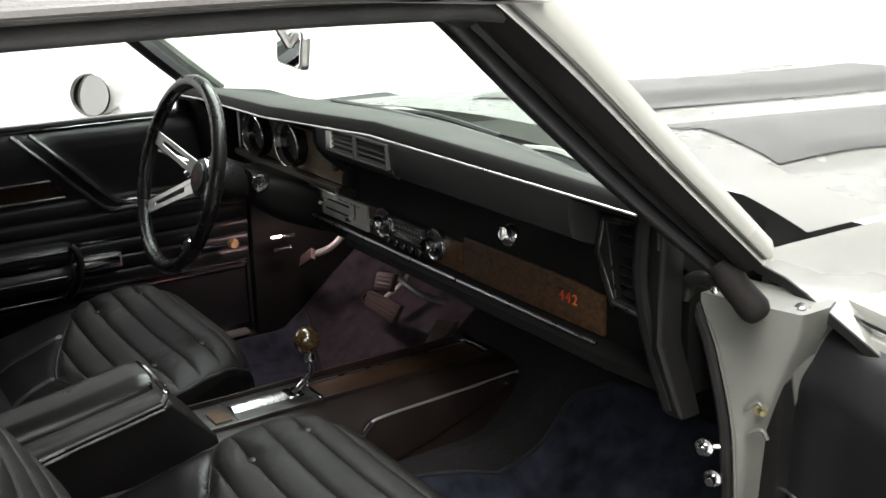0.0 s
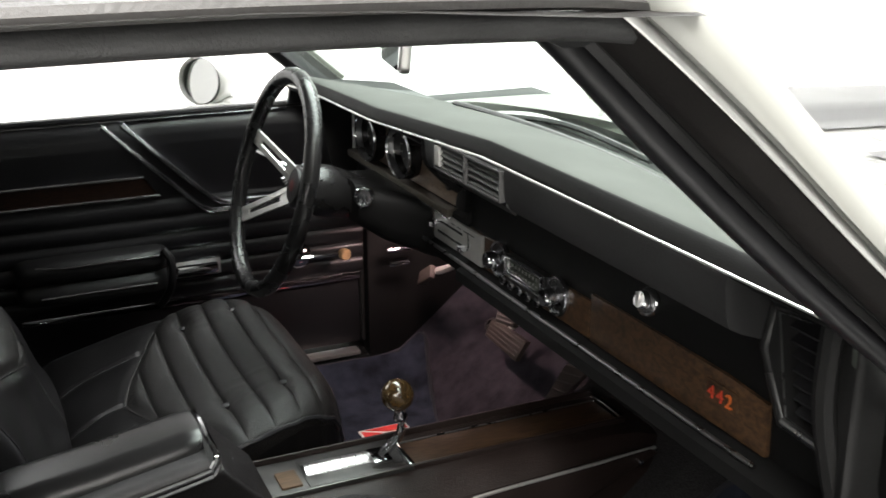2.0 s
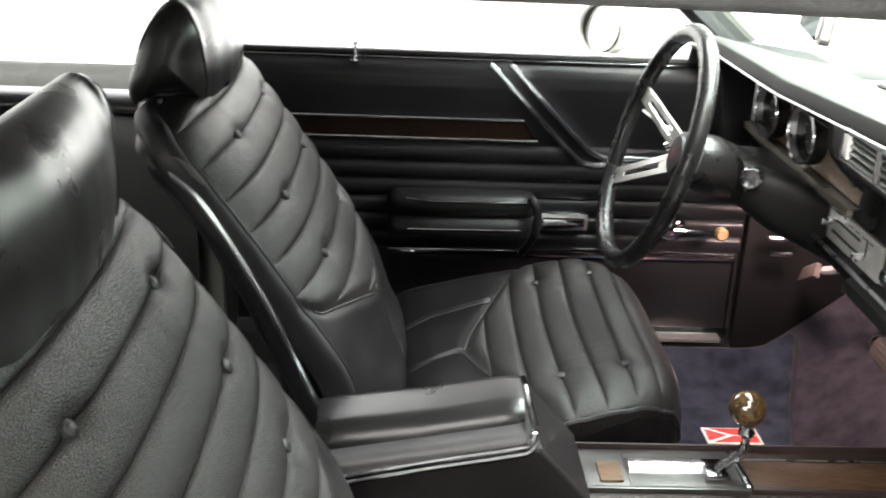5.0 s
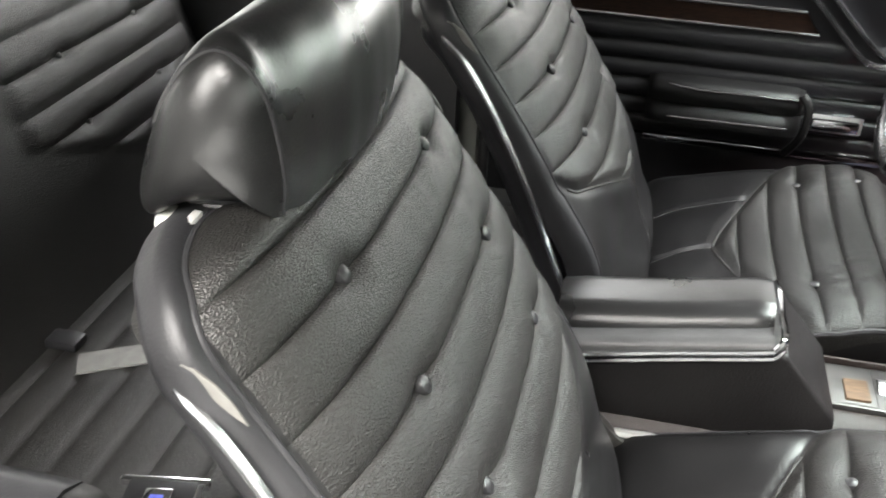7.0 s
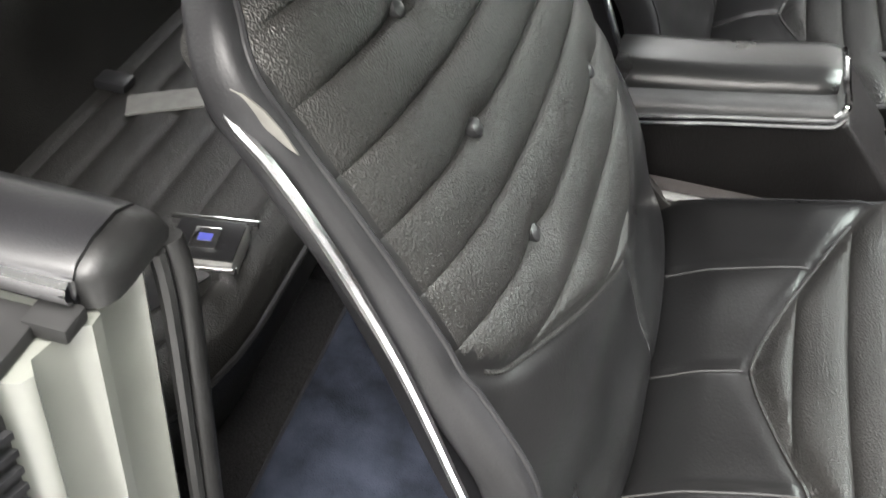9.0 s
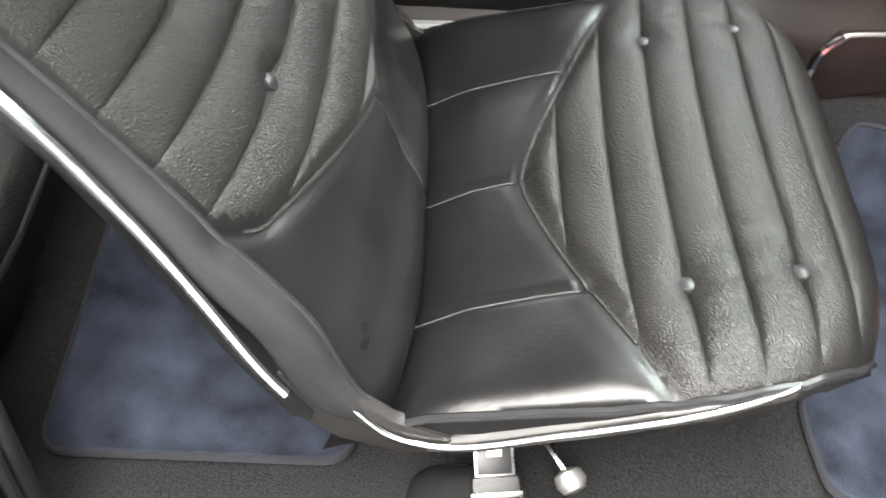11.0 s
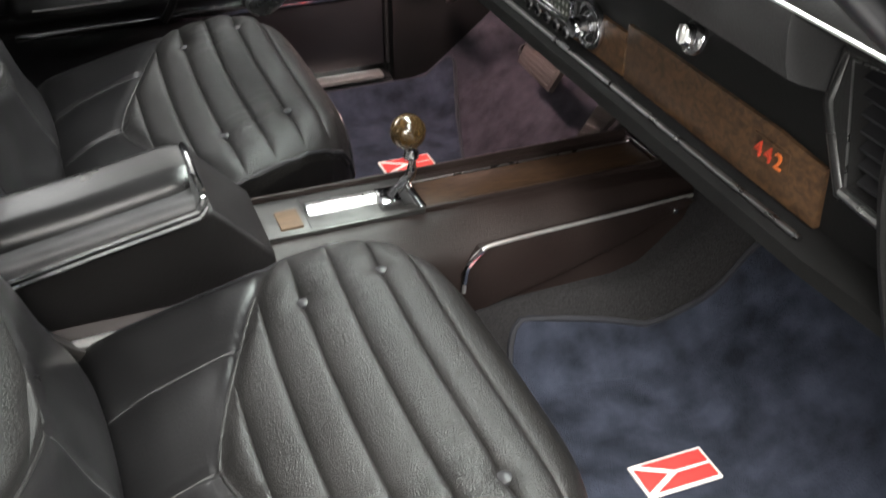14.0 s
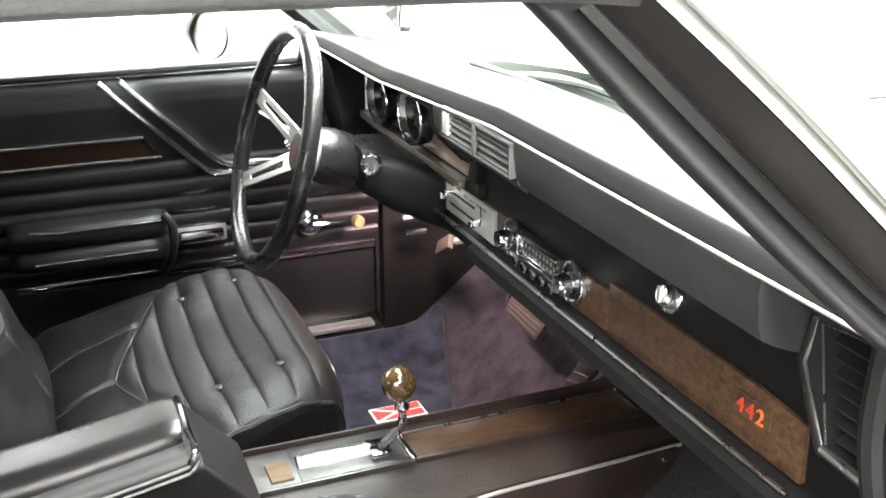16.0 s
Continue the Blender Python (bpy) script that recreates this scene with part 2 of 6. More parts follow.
def sheet(rows, closed_u=False, closed_v=False, bm=None):
    """A bmesh through rows of points."""
    bm = bm or bmesh.new()
    vs = [[bm.verts.new(p) for p in row] for row in rows]
    nv, nu = len(vs), len(vs[0])
    for j in range(nv if closed_v else nv - 1):
        for i in range(nu if closed_u else nu - 1):
            a, b = vs[j], vs[(j + 1) % nv]
            q = (a[i], a[(i + 1) % nu], b[(i + 1) % nu], b[i])
            if len(set(q)) == 4:
                bm.faces.new(q)
    return bm


def caps(bm):
    """Closes all open loops with flat faces."""
    es = [e for e in bm.edges if len(e.link_faces) == 1]
    if es:
        bmesh.ops.contextual_create(bm, geom=es) if len(es) < 5 else bmesh.ops.holes_fill(bm, edges=es, sides=0)
    return bm


def loft(sections, cap=True):
    """A body through closed outlines."""
    bm = sheet(sections, closed_u=True)
    return caps(bm) if cap else bm


def block(x0, x1, y0, y1, z0, z1, bevel=0.003, seg=2, bm=None):
    own = bmesh.new()
    bmesh.ops.create_cube(own, size=1)
    for v in own.verts:
        v.co = Vector(((x0 + x1) / 2 + v.co.x * (x1 - x0), (y0 + y1) / 2 + v.co.y * (y1 - y0), (z0 + z1) / 2 + v.co.z * (z1 - z0)))
    if bevel:
        bmesh.ops.bevel(own, geom=own.edges[:], offset=bevel, segments=seg, affect="EDGES", profile=0.6)
    if bm is None:
        return own
    me = bpy.data.meshes.new("tmp")
    own.to_mesh(me)
    own.free()
    bm.from_mesh(me)
    bpy.data.meshes.remove(me)
    return bm


def smooth_path(pts, n=6):
    """More points on a smooth line through the given ones."""
    pts = [Vector(p) for p in pts]
    if len(pts) < 3:
        return [pts[0].lerp(pts[-1], i / n) for i in range(n + 1)]
    out = []
    for i in range(len(pts) - 1):
        p0, p1, p2, p3 = pts[max(i - 1, 0)], pts[i], pts[i + 1], pts[min(i + 2, len(pts) - 1)]
        for k in range(n):
            t = k / n
            out.append(0.5 * ((2 * p1) + (p2 - p0) * t + (2 * p0 - 5 * p1 + 4 * p2 - p3) * t * t + (3 * p1 - p0 - 3 * p2 + p3) * t ** 3))
    return out + [pts[-1]]


def tube(pts, r, seg=8, closed=False, flat=1.0, up=None, bm=None, cap=True):
    """A round or flattened rod along a line; r may be a list."""
    pts = [Vector(p) for p in pts]
    n = len(pts)
    rows = []
    s = None
    for i, p in enumerate(pts):
        a, b = (pts[i - 1], pts[(i + 1) % n]) if closed else (pts[max(i - 1, 0)], pts[min(i + 1, n - 1)])
        d = (b - a).normalized()
        if up:
            s = d.cross(Vector(up)).normalized()
        elif s is None:
            s = d.cross(Vector((0, 0, 1)) if abs(d.z) < 0.9 else Vector((1, 0, 0))).normalized()
        else:
            s = (s - d * s.dot(d)).normalized()
        t = s.cross(d)
        ri = r[i] if isinstance(r, (list, tuple)) else r
        rows.append([p + s * ri * math.cos(2 * math.pi * k / seg) + t * ri * flat * math.sin(2 * math.pi * k / seg) for k in range(seg)])
    own = sheet(rows, closed_u=True, closed_v=closed)
    if not closed and cap:
        caps(own)
    if bm is None:
        return own
    me = bpy.data.meshes.new("tmp")
    own.to_mesh(me)
    own.free()
    bm.from_mesh(me)
    bpy.data.meshes.remove(me)
    return bm


def lathe(profile, centre, axis, seg=32):
    """Turns (radius, height) pairs round an axis through a centre."""
    c, a = Vector(centre), Vector(axis).normalized()
    s = a.cross(Vector((0, 0, 1)) if abs(a.z) < 0.9 else Vector((1, 0, 0))).normalized()
    t = a.cross(s)
    rows = [[c + a * h + (s * math.cos(2 * math.pi * k / seg) + t * math.sin(2 * math.pi * k / seg)) * max(r, 1e-5) for k in range(seg)] for r, h in profile]
    bm = sheet(rows, closed_u=True)
    bmesh.ops.remove_doubles(bm, verts=bm.verts, dist=2e-5)
    return bm


def slab(outline, offset, bevel=0.0):
    """A plate with the given flat outline, and the way to its other side."""
    bm = bmesh.new()
    a = [bm.verts.new(p) for p in outline]
    b = [bm.verts.new(Vector(p) + Vector(offset)) for p in outline]
    bm.faces.new(a), bm.faces.new(b[::-1])
    n = len(a)
    for i in range(n):
        bm.faces.new((a[i], b[i], b[(i + 1) % n], a[(i + 1) % n]))
    if bevel:
        bmesh.ops.recalc_face_normals(bm, faces=bm.faces)
        bmesh.ops.bevel(bm, geom=bm.edges[:], offset=bevel, segments=2, affect="EDGES", profile=0.6)
    return bm


def rounded(w0, w1, z0, z1, r, n=4):
    out = []
    for cx, cz, a0 in ((w1 - r, z1 - r, 0), (w0 + r, z1 - r, 90), (w0 + r, z0 + r, 180), (w1 - r, z0 + r, 270)):
        for k in range(n + 1):
            a = radians(a0 + 90 * k / n)
            out.append((cx + r * math.cos(a), cz + r * math.sin(a)))
    return out


def interp(x, xs, ys):
    return float(np.interp(x, xs, ys))


def smooth01(a, b, x):
    t = min(1, max(0, (x - a) / (b - a)))
    return t * t * (3 - 2 * t)


def skin(top, rings, close=True):
    """A grid of points with its rim carried on through rings: each ring is a function of a rim point and its outward way."""
    nv, nu = len(top), len(top[0])
    bm = bmesh.new()
    vs = [[bm.verts.new(p) for p in row] for row in top]
    for j in range(nv - 1):
        for i in range(nu - 1):
            bm.faces.new((vs[j][i], vs[j][i + 1], vs[j + 1][i + 1], vs[j + 1][i]))
    rim = vs[0][:] + [vs[j][-1] for j in range(1, nv)] + vs[-1][-2::-1] + [vs[j][0] for j in range(nv - 2, 0, -1)]
    mid = sum((v.co for v in rim), Vector()) / len(rim)
    prev = rim
    for ring in rings:
        cur = [bm.verts.new(ring(v.co.copy(), (v.co - mid).normalized())) for v in rim]
        for i in range(len(rim)):
            k = (i + 1) % len(rim)
            bm.faces.new((prev[i], prev[k], cur[k], cur[i]))
        prev = cur
    if close:
        c = bm.verts.new(sum((v.co for v in prev), Vector()) / len(prev))
        for i in range(len(prev)):
            bm.faces.new((prev[i], prev[(i + 1) % len(prev)], c))
    return bm


def structure(ob, label, category):
    return tagged(ob, label, category, kind="structure")


# ------------------------------------------------------------------ the studio
floor = part("floor", block(-9, 9, -9, 12, -0.1, 0.0, 0), STUDIO_FLOOR)
structure(floor, "smooth light grey painted studio floor", "floor")


def cyclorama():
    """A white wall all round whose foot curves into the floor."""
    rows = []
    prof = [(0.0, 0.003), (0.35, 0.05), (0.7, 0.2), (0.95, 0.45), (1.1, 0.8), (1.15, 1.4), (1.15, 5.0)]
    for out, z in prof:
        row = []
        for k in range(64):
            a = 2 * math.pi * k / 64
            ca, sa = math.cos(a), math.sin(a)
            e = (abs(ca) ** 4 + abs(sa) ** 4) ** -0.25
            row.append((ca * e * (6.0 + out), 1.5 + sa * e * (8.0 + out), z))
        rows.append(row)
    return sheet(rows, closed_u=True)


# The unseen camera-side end is painted dark to cut fill light.
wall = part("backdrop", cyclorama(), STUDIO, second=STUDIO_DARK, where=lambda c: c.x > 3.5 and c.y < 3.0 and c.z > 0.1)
structure(wall, "seamless white studio backdrop, its unseen end darkened to cut fill", "backdrop")
# Unseen ceiling, kept dark so that less light bounces into the cabin.
ceil = part("ceiling", block(-7.5, 7.5, -8, 11, 5.0, 5.1, 0), STUDIO_DARK)
structure(ceil, "plain dark grey studio ceiling", "ceiling")

# ------------------------------------------------------------------ car body
body = thing("car_body", (0, 0, 0.0), "pale grey two-door car body with dark hood stripes", "car")

# floor pan with sills, toe board and tunnel
bm = block(-0.80, 0.80, -1.25, 0.62, 0.24, 0.335, 0.01)
part("floor_pan", bm, PAINT_DARK, body)
toe = slab([(-0.80, 0.62, 0.335), (-0.80, 0.98, 0.62), (-0.80, 1.02, 0.62), (-0.80, 0.66, 0.24), (-0.80, 0.62, 0.24)], (1.6, 0, 0))
part("toe_board", toe, CARPET, body, "dark carpet covered toe board")
# Unseen slab added to block light that leaks down behind the dash.
part("light_stop_panel", block(-0.79, 0.79, 0.575, 0.985, 0.865, 0.905, 0.0), PAINT_DARK, body)
part("firewall", block(-0.80, 0.80, 0.98, 1.02, 0.60, 0.90, 0.0), PAINT_DARK, body)
for s in (-1, 1):
    part("sill", block(min(s * 0.76, s * 0.94), max(s * 0.76, s * 0.94), -0.62, 0.66, 0.20, 0.405, 0.02), PAINT_DARK, body)
    part("scuff_plate", block(min(s * 0.755, s * 0.785), max(s * 0.755, s * 0.785), 0.30, 0.54, 0.406, 0.416, 0.003), SATIN, body, "ribbed satin metal scuff plate")
    part("kick_panel", block(min(s * 0.755, s * 0.80), max(s * 0.755, s * 0.80), 0.560, 0.99, 0.36, 0.90, 0.012), DOOR_ARM, body, "black vinyl kick panel")

part("inner_fender", block(-0.93, -0.795, 0.560, 1.05, 0.25, 0.93, 0.005), PAINT_DARK, body)
part("inner_fender", block(0.80, 0.90, 0.70, 1.05, 0.25, 0.855, 0.005), PAINT_DARK, body)
# Dark block added so the open fender end looks shaded inside.
part("fender_filler", block(0.80, 0.935, 0.612, 0.69, 0.50, 0.848, 0.004), PAINT_DARK, body, "black filler block inside the open fender end")
# carpet with the tunnel
def tunnel(x, y):
    w = interp(y, [0.30, 0.45, 0.60, 0.75], [0.105, 0.110, 0.128, 0.150])
    return 0.125 * (1 - smooth01(w, w + 0.075, abs(x)))


rows = []
for j in range(47):
    y = -1.0 + 1.975 * j / 46
    row = []
    for i in range(121):
        x = -0.755 + 1.51 * i / 120
        z = 0.340 + tunnel(x, y) + 0.055 * smooth01(-0.665, -0.750, x) * smooth01(0.0, 0.2, y) + 0.003 * noise.noise((x * 9, y * 9, 0))
        if y > 0.62:
            z += (y - 0.62) * 0.80
        row.append((x, y, z))
    rows.append(row)
# The driver's footwell gets the copy with pink light in its tone.
carpet = part("carpet", sheet(rows), CARPET, body, "dark loop pile carpet over the floor", second=LAMPLIT_CARPET, where=lambda c: c.x < -0.16 and c.y > 0.1)

# roof with headliner rails
rows = []
for j in range(25):
    y = -1.25 + 1.45 * j / 24
    row = []
    for i in range(33):
        u = -1 + 2 * i / 32
        x = u * 0.80
        z = 1.335 - 0.030 * abs(u) ** 2.5 - 0.02 * smooth01(-0.6, -1.25, y) - 0.012 * smooth01(-0.05, 0.2, y)
        row.append((x, y + 0.05 * (1 - u * u) * smooth01(-0.2, 0.2, y), z))
    rows.append(row)
roof = sheet(rows)
bmesh.ops.solidify(roof, geom=roof.faces[:], thickness=0.02)
part("roof_panel", roof, ROOF, body, "dark grey vinyl roof")
for s in (-1, 1):
    path = [(s * 0.735, -1.15, 1.24), (s * 0.755, -0.6, 1.285), (s * 0.762, -0.15, 1.296), (s * 0.757, 0.10, 1.293), (s * 0.748, 0.185, 1.286)]
    p = smooth_path(path, 6)
    # Rail and weatherstrip take a paler grey in place of the light on them.
    part("roof_rail", tube([(v.x - s * 0.012, v.y, v.z + 0.004) for v in p], 0.022, 12, flat=0.75), ROOF, body, "black padded roof rail")
    part("rail_weatherstrip", tube([(v.x + s * 0.006, v.y, v.z - 0.002) for v in p], 0.011, 10), GREY_PAD, body, "black rubber weatherstrip")
    part("drip_moulding", tube([(v.x + s * 0.03, v.y, v.z + 0.012) for v in p], 0.006, 8), ROOF, body, "dark drip moulding")
# windscreen header
part("windscreen_header", tube(smooth_path([(-0.72, 0.165, 1.283), (-0.4, 0.205, 1.296), (0, 0.222, 1.30), (0.4, 0.205, 1.296), (0.72, 0.165, 1.283)], 6), 0.022, 10, flat=0.7), VINYL, body, "black padded windscreen header")


INNER = [(0.668, 0.140, 1.292), (0.676, 0.170, 1.266), (0.700, 0.247, 1.184), (0.720, 0.358, 1.081), (0.740, 0.500, 0.963)]
OUTER = [(0.790, 0.150, 1.321), (0.792, 0.190, 1.292), (0.794, 0.262, 1.234), (0.797, 0.370, 1.137), (0.800, 0.525, 1.003)]


def pillar(s):
    """A windscreen pillar: bands from the glass edge to the outer moulding."""
    ins = smooth_path([(s * x, y, z) for x, y, z in INNER], 6)
    outs = smooth_path([(s * x, y, z) for x, y, z in OUTER], 6)

    def band(prof):
        rows = []
        for i, (a, c) in enumerate(zip(ins, outs)):
            d = (ins[min(i + 1, len(ins) - 1)] - ins[max(i - 1, 0)]).normalized()
            n = d.cross(c - a).normalized()
            if n.y > 0:
                n = -n
            rows.append([a.lerp(c, f) + n * h for f, h in prof])
        return loft(rows)
    part("pillar_trim", band([(0.0, -0.015), (0.0, 0.0), (0.03, 0.006), (0.10, 0.009), (0.16, 0.010), (0.21, 0.006), (0.23, -0.004), (0.2, -0.02)]), VINYL, body, "black vinyl pillar trim", sharp=60)
    part("glass_channel", band([(0.22, -0.012), (0.24, -0.006), (0.27, 0.002), (0.30, 0.004), (0.33, 0.0), (0.36, -0.004), (0.38, 0.003), (0.41, 0.004), (0.43, -0.002), (0.43, -0.015)]), RUBBER, body, "black rubber door seal", sharp=60)
    part("pillar_core", band([(0.42, -0.014), (0.43, 0.004), (0.46, 0.008), (0.60, 0.010), (0.77, 0.008), (0.79, 0.002), (0.79, -0.014)]), PILLAR, body, "brown-black painted pillar face", sharp=50)
    part("pillar_moulding", band([(0.795, -0.012), (0.798, 0.006), (0.805, 0.010), (0.818, 0.009), (0.826, 0.003), (0.826, -0.012)]), SATIN, body, "bright windscreen pillar moulding", sharp=60)
    part("drip_channel", band([(0.828, -0.012), (0.830, 0.002), (0.845, 0.004), (0.870, 0.003), (0.884, 0.0), (0.884, -0.012)]), SHADED_PAINT, body, "grey painted drip channel", sharp=60)
    part("pillar_skin", band([(0.887, -0.012), (0.889, 0.004), (0.90, 0.006), (0.96, 0.003), (1.0, -0.006), (0.98, -0.02), (0.9, -0.02)]), PAINT, body, "pale grey painted pillar skin", sharp=60)


pillar(1), pillar(-1)

# windscreen
rows = []
for j in range(9):
    v = j / 8
    row = []
    for i in range(33):
        u = -1 + 2 * i / 32
        xb, yb, zb = u * 0.74, 0.67 - 0.19 * abs(u) ** 2.2, 0.985
        xt, yt, zt = u * 0.69, 0.215 - 0.05 * u * u, 1.288
        row.append((xb + (xt - xb) * v, yb + (yt - yb) * v + 0.015 * math.sin(math.pi * v), zb + (zt - zb) * v))
    rows.append(row)
ws = part("windscreen", sheet(rows), GLASS, body, "clear windscreen with a faint green tint")
ws.visible_shadow = False

# cowl, hood and fenders
rows = []
for j in range(5):
    v = j / 4
    rows.append([(u * 0.69, 0.66 - 0.19 * abs(u) ** 2.2 + v * 0.22, 0.955 - 0.012 * v - 0.01 * u * u) for u in [-1 + 2 * i / 32 for i in range(33)]])
cowl = sheet(rows)
bmesh.ops.solidify(cowl, geom=cowl.faces[:], thickness=0.01)
part("cowl_panel", cowl, PAINT_DARK, body, "dark cowl panel under the windscreen")


def hood_z(x, y):
    z = 0.985 - 0.03 * (abs(x) / 0.8) ** 2 - 0.055 * smooth01(0.7, 2.3, y)
    z += 0.022 * (smooth01(0.12, 0.20, abs(x)) - smooth01(0.42, 0.50, abs(x))) * smooth01(0.85, 1.2, y)
    return z


rows = []
for j in range(37):
    v = j / 36
    row = []
    for i in range(65):
        u = -1 + 2 * i / 64
        x = u * 0.6822
        y0 = 0.875 - 0.140 * abs(u) ** 2.2
        y = y0 + (2.35 - y0) * v
        row.append((x, y, hood_z(x, y)))
    rows.append(row)
hood_bm = sheet(rows)
bmesh.ops.solidify(hood_bm, geom=hood_bm.faces[:], thickness=0.02)
hood = part("hood", hood_bm, PAINT, body, "pale grey hood")
for s in (-1, 1):
    rows = []
    for j in range(31):
        rows.append([])
        for x in np.linspace(0.085, 0.44, 14):
            y0 = 1.075 - 0.10 * (x / 0.43) ** 2
            y = y0 + (2.31 - y0) * j / 30
            xx = x + 0.06 * (x - 0.085) / 0.355 * j / 30
            rows[-1].append((s * xx, y, hood_z(xx, y) + 0.004))
    st = sheet(rows)
    bmesh.ops.solidify(st, geom=st.faces[:], thickness=0.002)
    part("stripe", st, STRIPE, hood, "dark grey hood stripe")
    rows = []
    prof = [(0.6835, -0.08), (0.6850, -0.006), (0.69, 0.000), (0.70, 0.001), (0.76, -0.010), (0.82, -0.034), (0.88, -0.060), (0.93, -0.086), (0.958, -0.115), (0.972, -0.18), (0.975, -0.35), (0.95, -0.6)]
    for j in range(21):
        y = 0.602 + 1.808 * j / 20
        rows.append([(s * x, y, 0.958 + dz - 0.05 * smooth01(0.7, 2.3, y)) for x, dz in prof])
    fd = sheet(rows)
    bmesh.ops.solidify(fd, geom=fd.faces[:], thickness=0.012)
    part("fender", fd, PAINT, body, "pale grey front fender")

edge = [(x, 0.958 + dz) for x, dz in prof[1:9]]
# Black strip drawn in place of the shaded gap below the fender.
part("fender_gap_shade", slab([(x, 0.600, z - 0.001) for x, z in edge] + [(x, 0.600, z - 0.013) for x, z in edge[::-1]], (0, 0.004, 0)), PAINT_DARK, body, "black strip for the shaded gap under the fender edge")
# rear quarter: lock pillar, side trim, window sill
for s in (-1, 1):
    def sx(x):
        return s * x
    lock = loft([[(sx(0.70), -0.47, z), (sx(0.705), -0.440, z), (sx(0.716), -0.434, z), (sx(0.726), -0.446, z), (sx(0.752), -0.449, z), (sx(0.760), -0.438, z), (sx(0.770), -0.438, z), (sx(0.778), -0.450, z), (sx(0.806), -0.456, z), (sx(0.816), -0.448, z), (sx(0.824), -0.452, z), (sx(0.832), -0.480, z), (sx(0.93), -0.50, z), (sx(0.93), -0.62, z), (sx(0.70), -0.62, z)] for z in (0.40, 0.60, 0.78, 0.848)])
    part("lock_pillar", lock, SHADED_PAINT, body, "pale grey painted door lock pillar", sharp=50)
    part("pillar_seal", tube(smooth_path([(sx(0.690), -0.422, 0.40), (sx(0.690), -0.422, 0.62), (sx(0.686), -0.424, 0.80), (sx(0.684), -0.432, 0.850)], 6), 0.010, 10), RUBBER, body, "black rubber door seal")
    part("pillar_seal", tube(smooth_path([(sx(0.706), -0.424, 0.40), (sx(0.706), -0.424, 0.62), (sx(0.703), -0.426, 0.80), (sx(0.700), -0.432, 0.850)], 6), 0.006, 8), RUBBER, body, "black rubber door seal")
    part("quarter_panel", block(min(sx(0.92), sx(0.945)), max(sx(0.92), sx(0.945)), -2.0, -0.50, 0.25, 0.90, 0.01), PAINT, body, "pale grey rear quarter panel")
    part("quarter_trim", loft([[(sx(x), y, z) for x, z in ((0.66, 0.34), (0.66, 0.80), (0.675, 0.852), (0.70, 0.868), (0.74, 0.868), (0.74, 0.34))] for y in (-1.3, -0.8, -0.475)]), VINYL, body, "black vinyl rear side trim")
    part("quarter_sill", loft([[(sx(0.690 + (x - 0.690) * k), y, 0.856 + (z - 0.856) * k) for x, z in ((0.690, 0.856), (0.686, 0.868), (0.692, 0.880), (0.712, 0.890), (0.742, 0.891), (0.762, 0.886), (0.770, 0.876), (0.768, 0.856))] for y, k in ((-1.2, 1.0), (-0.8, 1.0), (-0.50, 1.0), (-0.462, 1.0), (-0.448, 0.97))]), VINYL, body, "black vinyl quarter window sill", sharp=50)
    part("sill_moulding", tube([(sx(0.772), y, 0.873) for y in (-0.95, -0.7, -0.5, -0.446)], 0.0065, 8, flat=1.3), CHROME, body, "chrome sill moulding")
    part("sill_end", loft([[(sx(0.690 + (x - 0.690) * k), y, 0.856 + (z - 0.856) * k * k) for x, z in ((0.690, 0.852), (0.686, 0.868), (0.692, 0.880), (0.712, 0.888), (0.742, 0.889), (0.762, 0.884), (0.768, 0.876), (0.766, 0.852))] for y, k in ((-0.452, 0.96), (-0.446, 0.96), (-0.440, 0.94), (-0.434, 0.88), (-0.430, 0.78), (-0.428, 0.60))]), RUBBER, body, "black rubber sill end", sharp=50)
    part("latch_plate", block(min(sx(0.768), sx(0.792)), max(sx(0.768), sx(0.792)), -0.470, -0.440, 0.850, 0.862, 0.003), PAINT_DARK, body, "dark latch plate")
    part("latch_plate", block(min(sx(0.776), sx(0.86)), max(sx(0.776), sx(0.86)), -0.52, -0.462, 0.848, 0.860, 0.003), PAINT_DARK, body, "dark latch plate")
    vg = part("vent_grille", block(min(sx(0.834), sx(0.90)), max(sx(0.834), sx(0.90)), -0.485, -0.458, 0.60, 0.835, 0.006), RUBBER, body, "black ribbed air exhaust grille")
    for k in range(14):
        z = 0.615 + 0.0155 * k
        part("grille_rib", slab([(sx(0.838), -0.458, z), (sx(0.896), -0.458, z + 0.022), (sx(0.896), -0.458, z + 0.028), (sx(0.838), -0.458, z + 0.006)], (0, 0.005, 0)), PIPING, vg)
part("rear_bulkhead", block(-0.72, 0.72, -1.36, -1.30, 0.3, 0.95, 0.01), PAINT_DARK, body)
part("parcel_shelf", block(-0.72, 0.72, -1.9, -1.25, 0.93, 0.96, 0.01), PAD, body, "dark rear parcel shelf")
part("roof_sail", block(-0.74, 0.74, -1.30, -1.22, 1.22, 1.30, 0.02), VINYL, body)

# hinge pillar of the open door
zs = [0.40, 0.55, 0.67, 0.72, 0.77, 0.80, 0.83, 0.86, 0.88, 0.90, 0.918, 0.930]


def hinge_left(z):
    return interp(z, [0.40, 0.693, 0.773, 0.826, 0.878, 0.915, 0.955], [0.771, 0.769, 0.759, 0.743, 0.723, 0.700, 0.690])


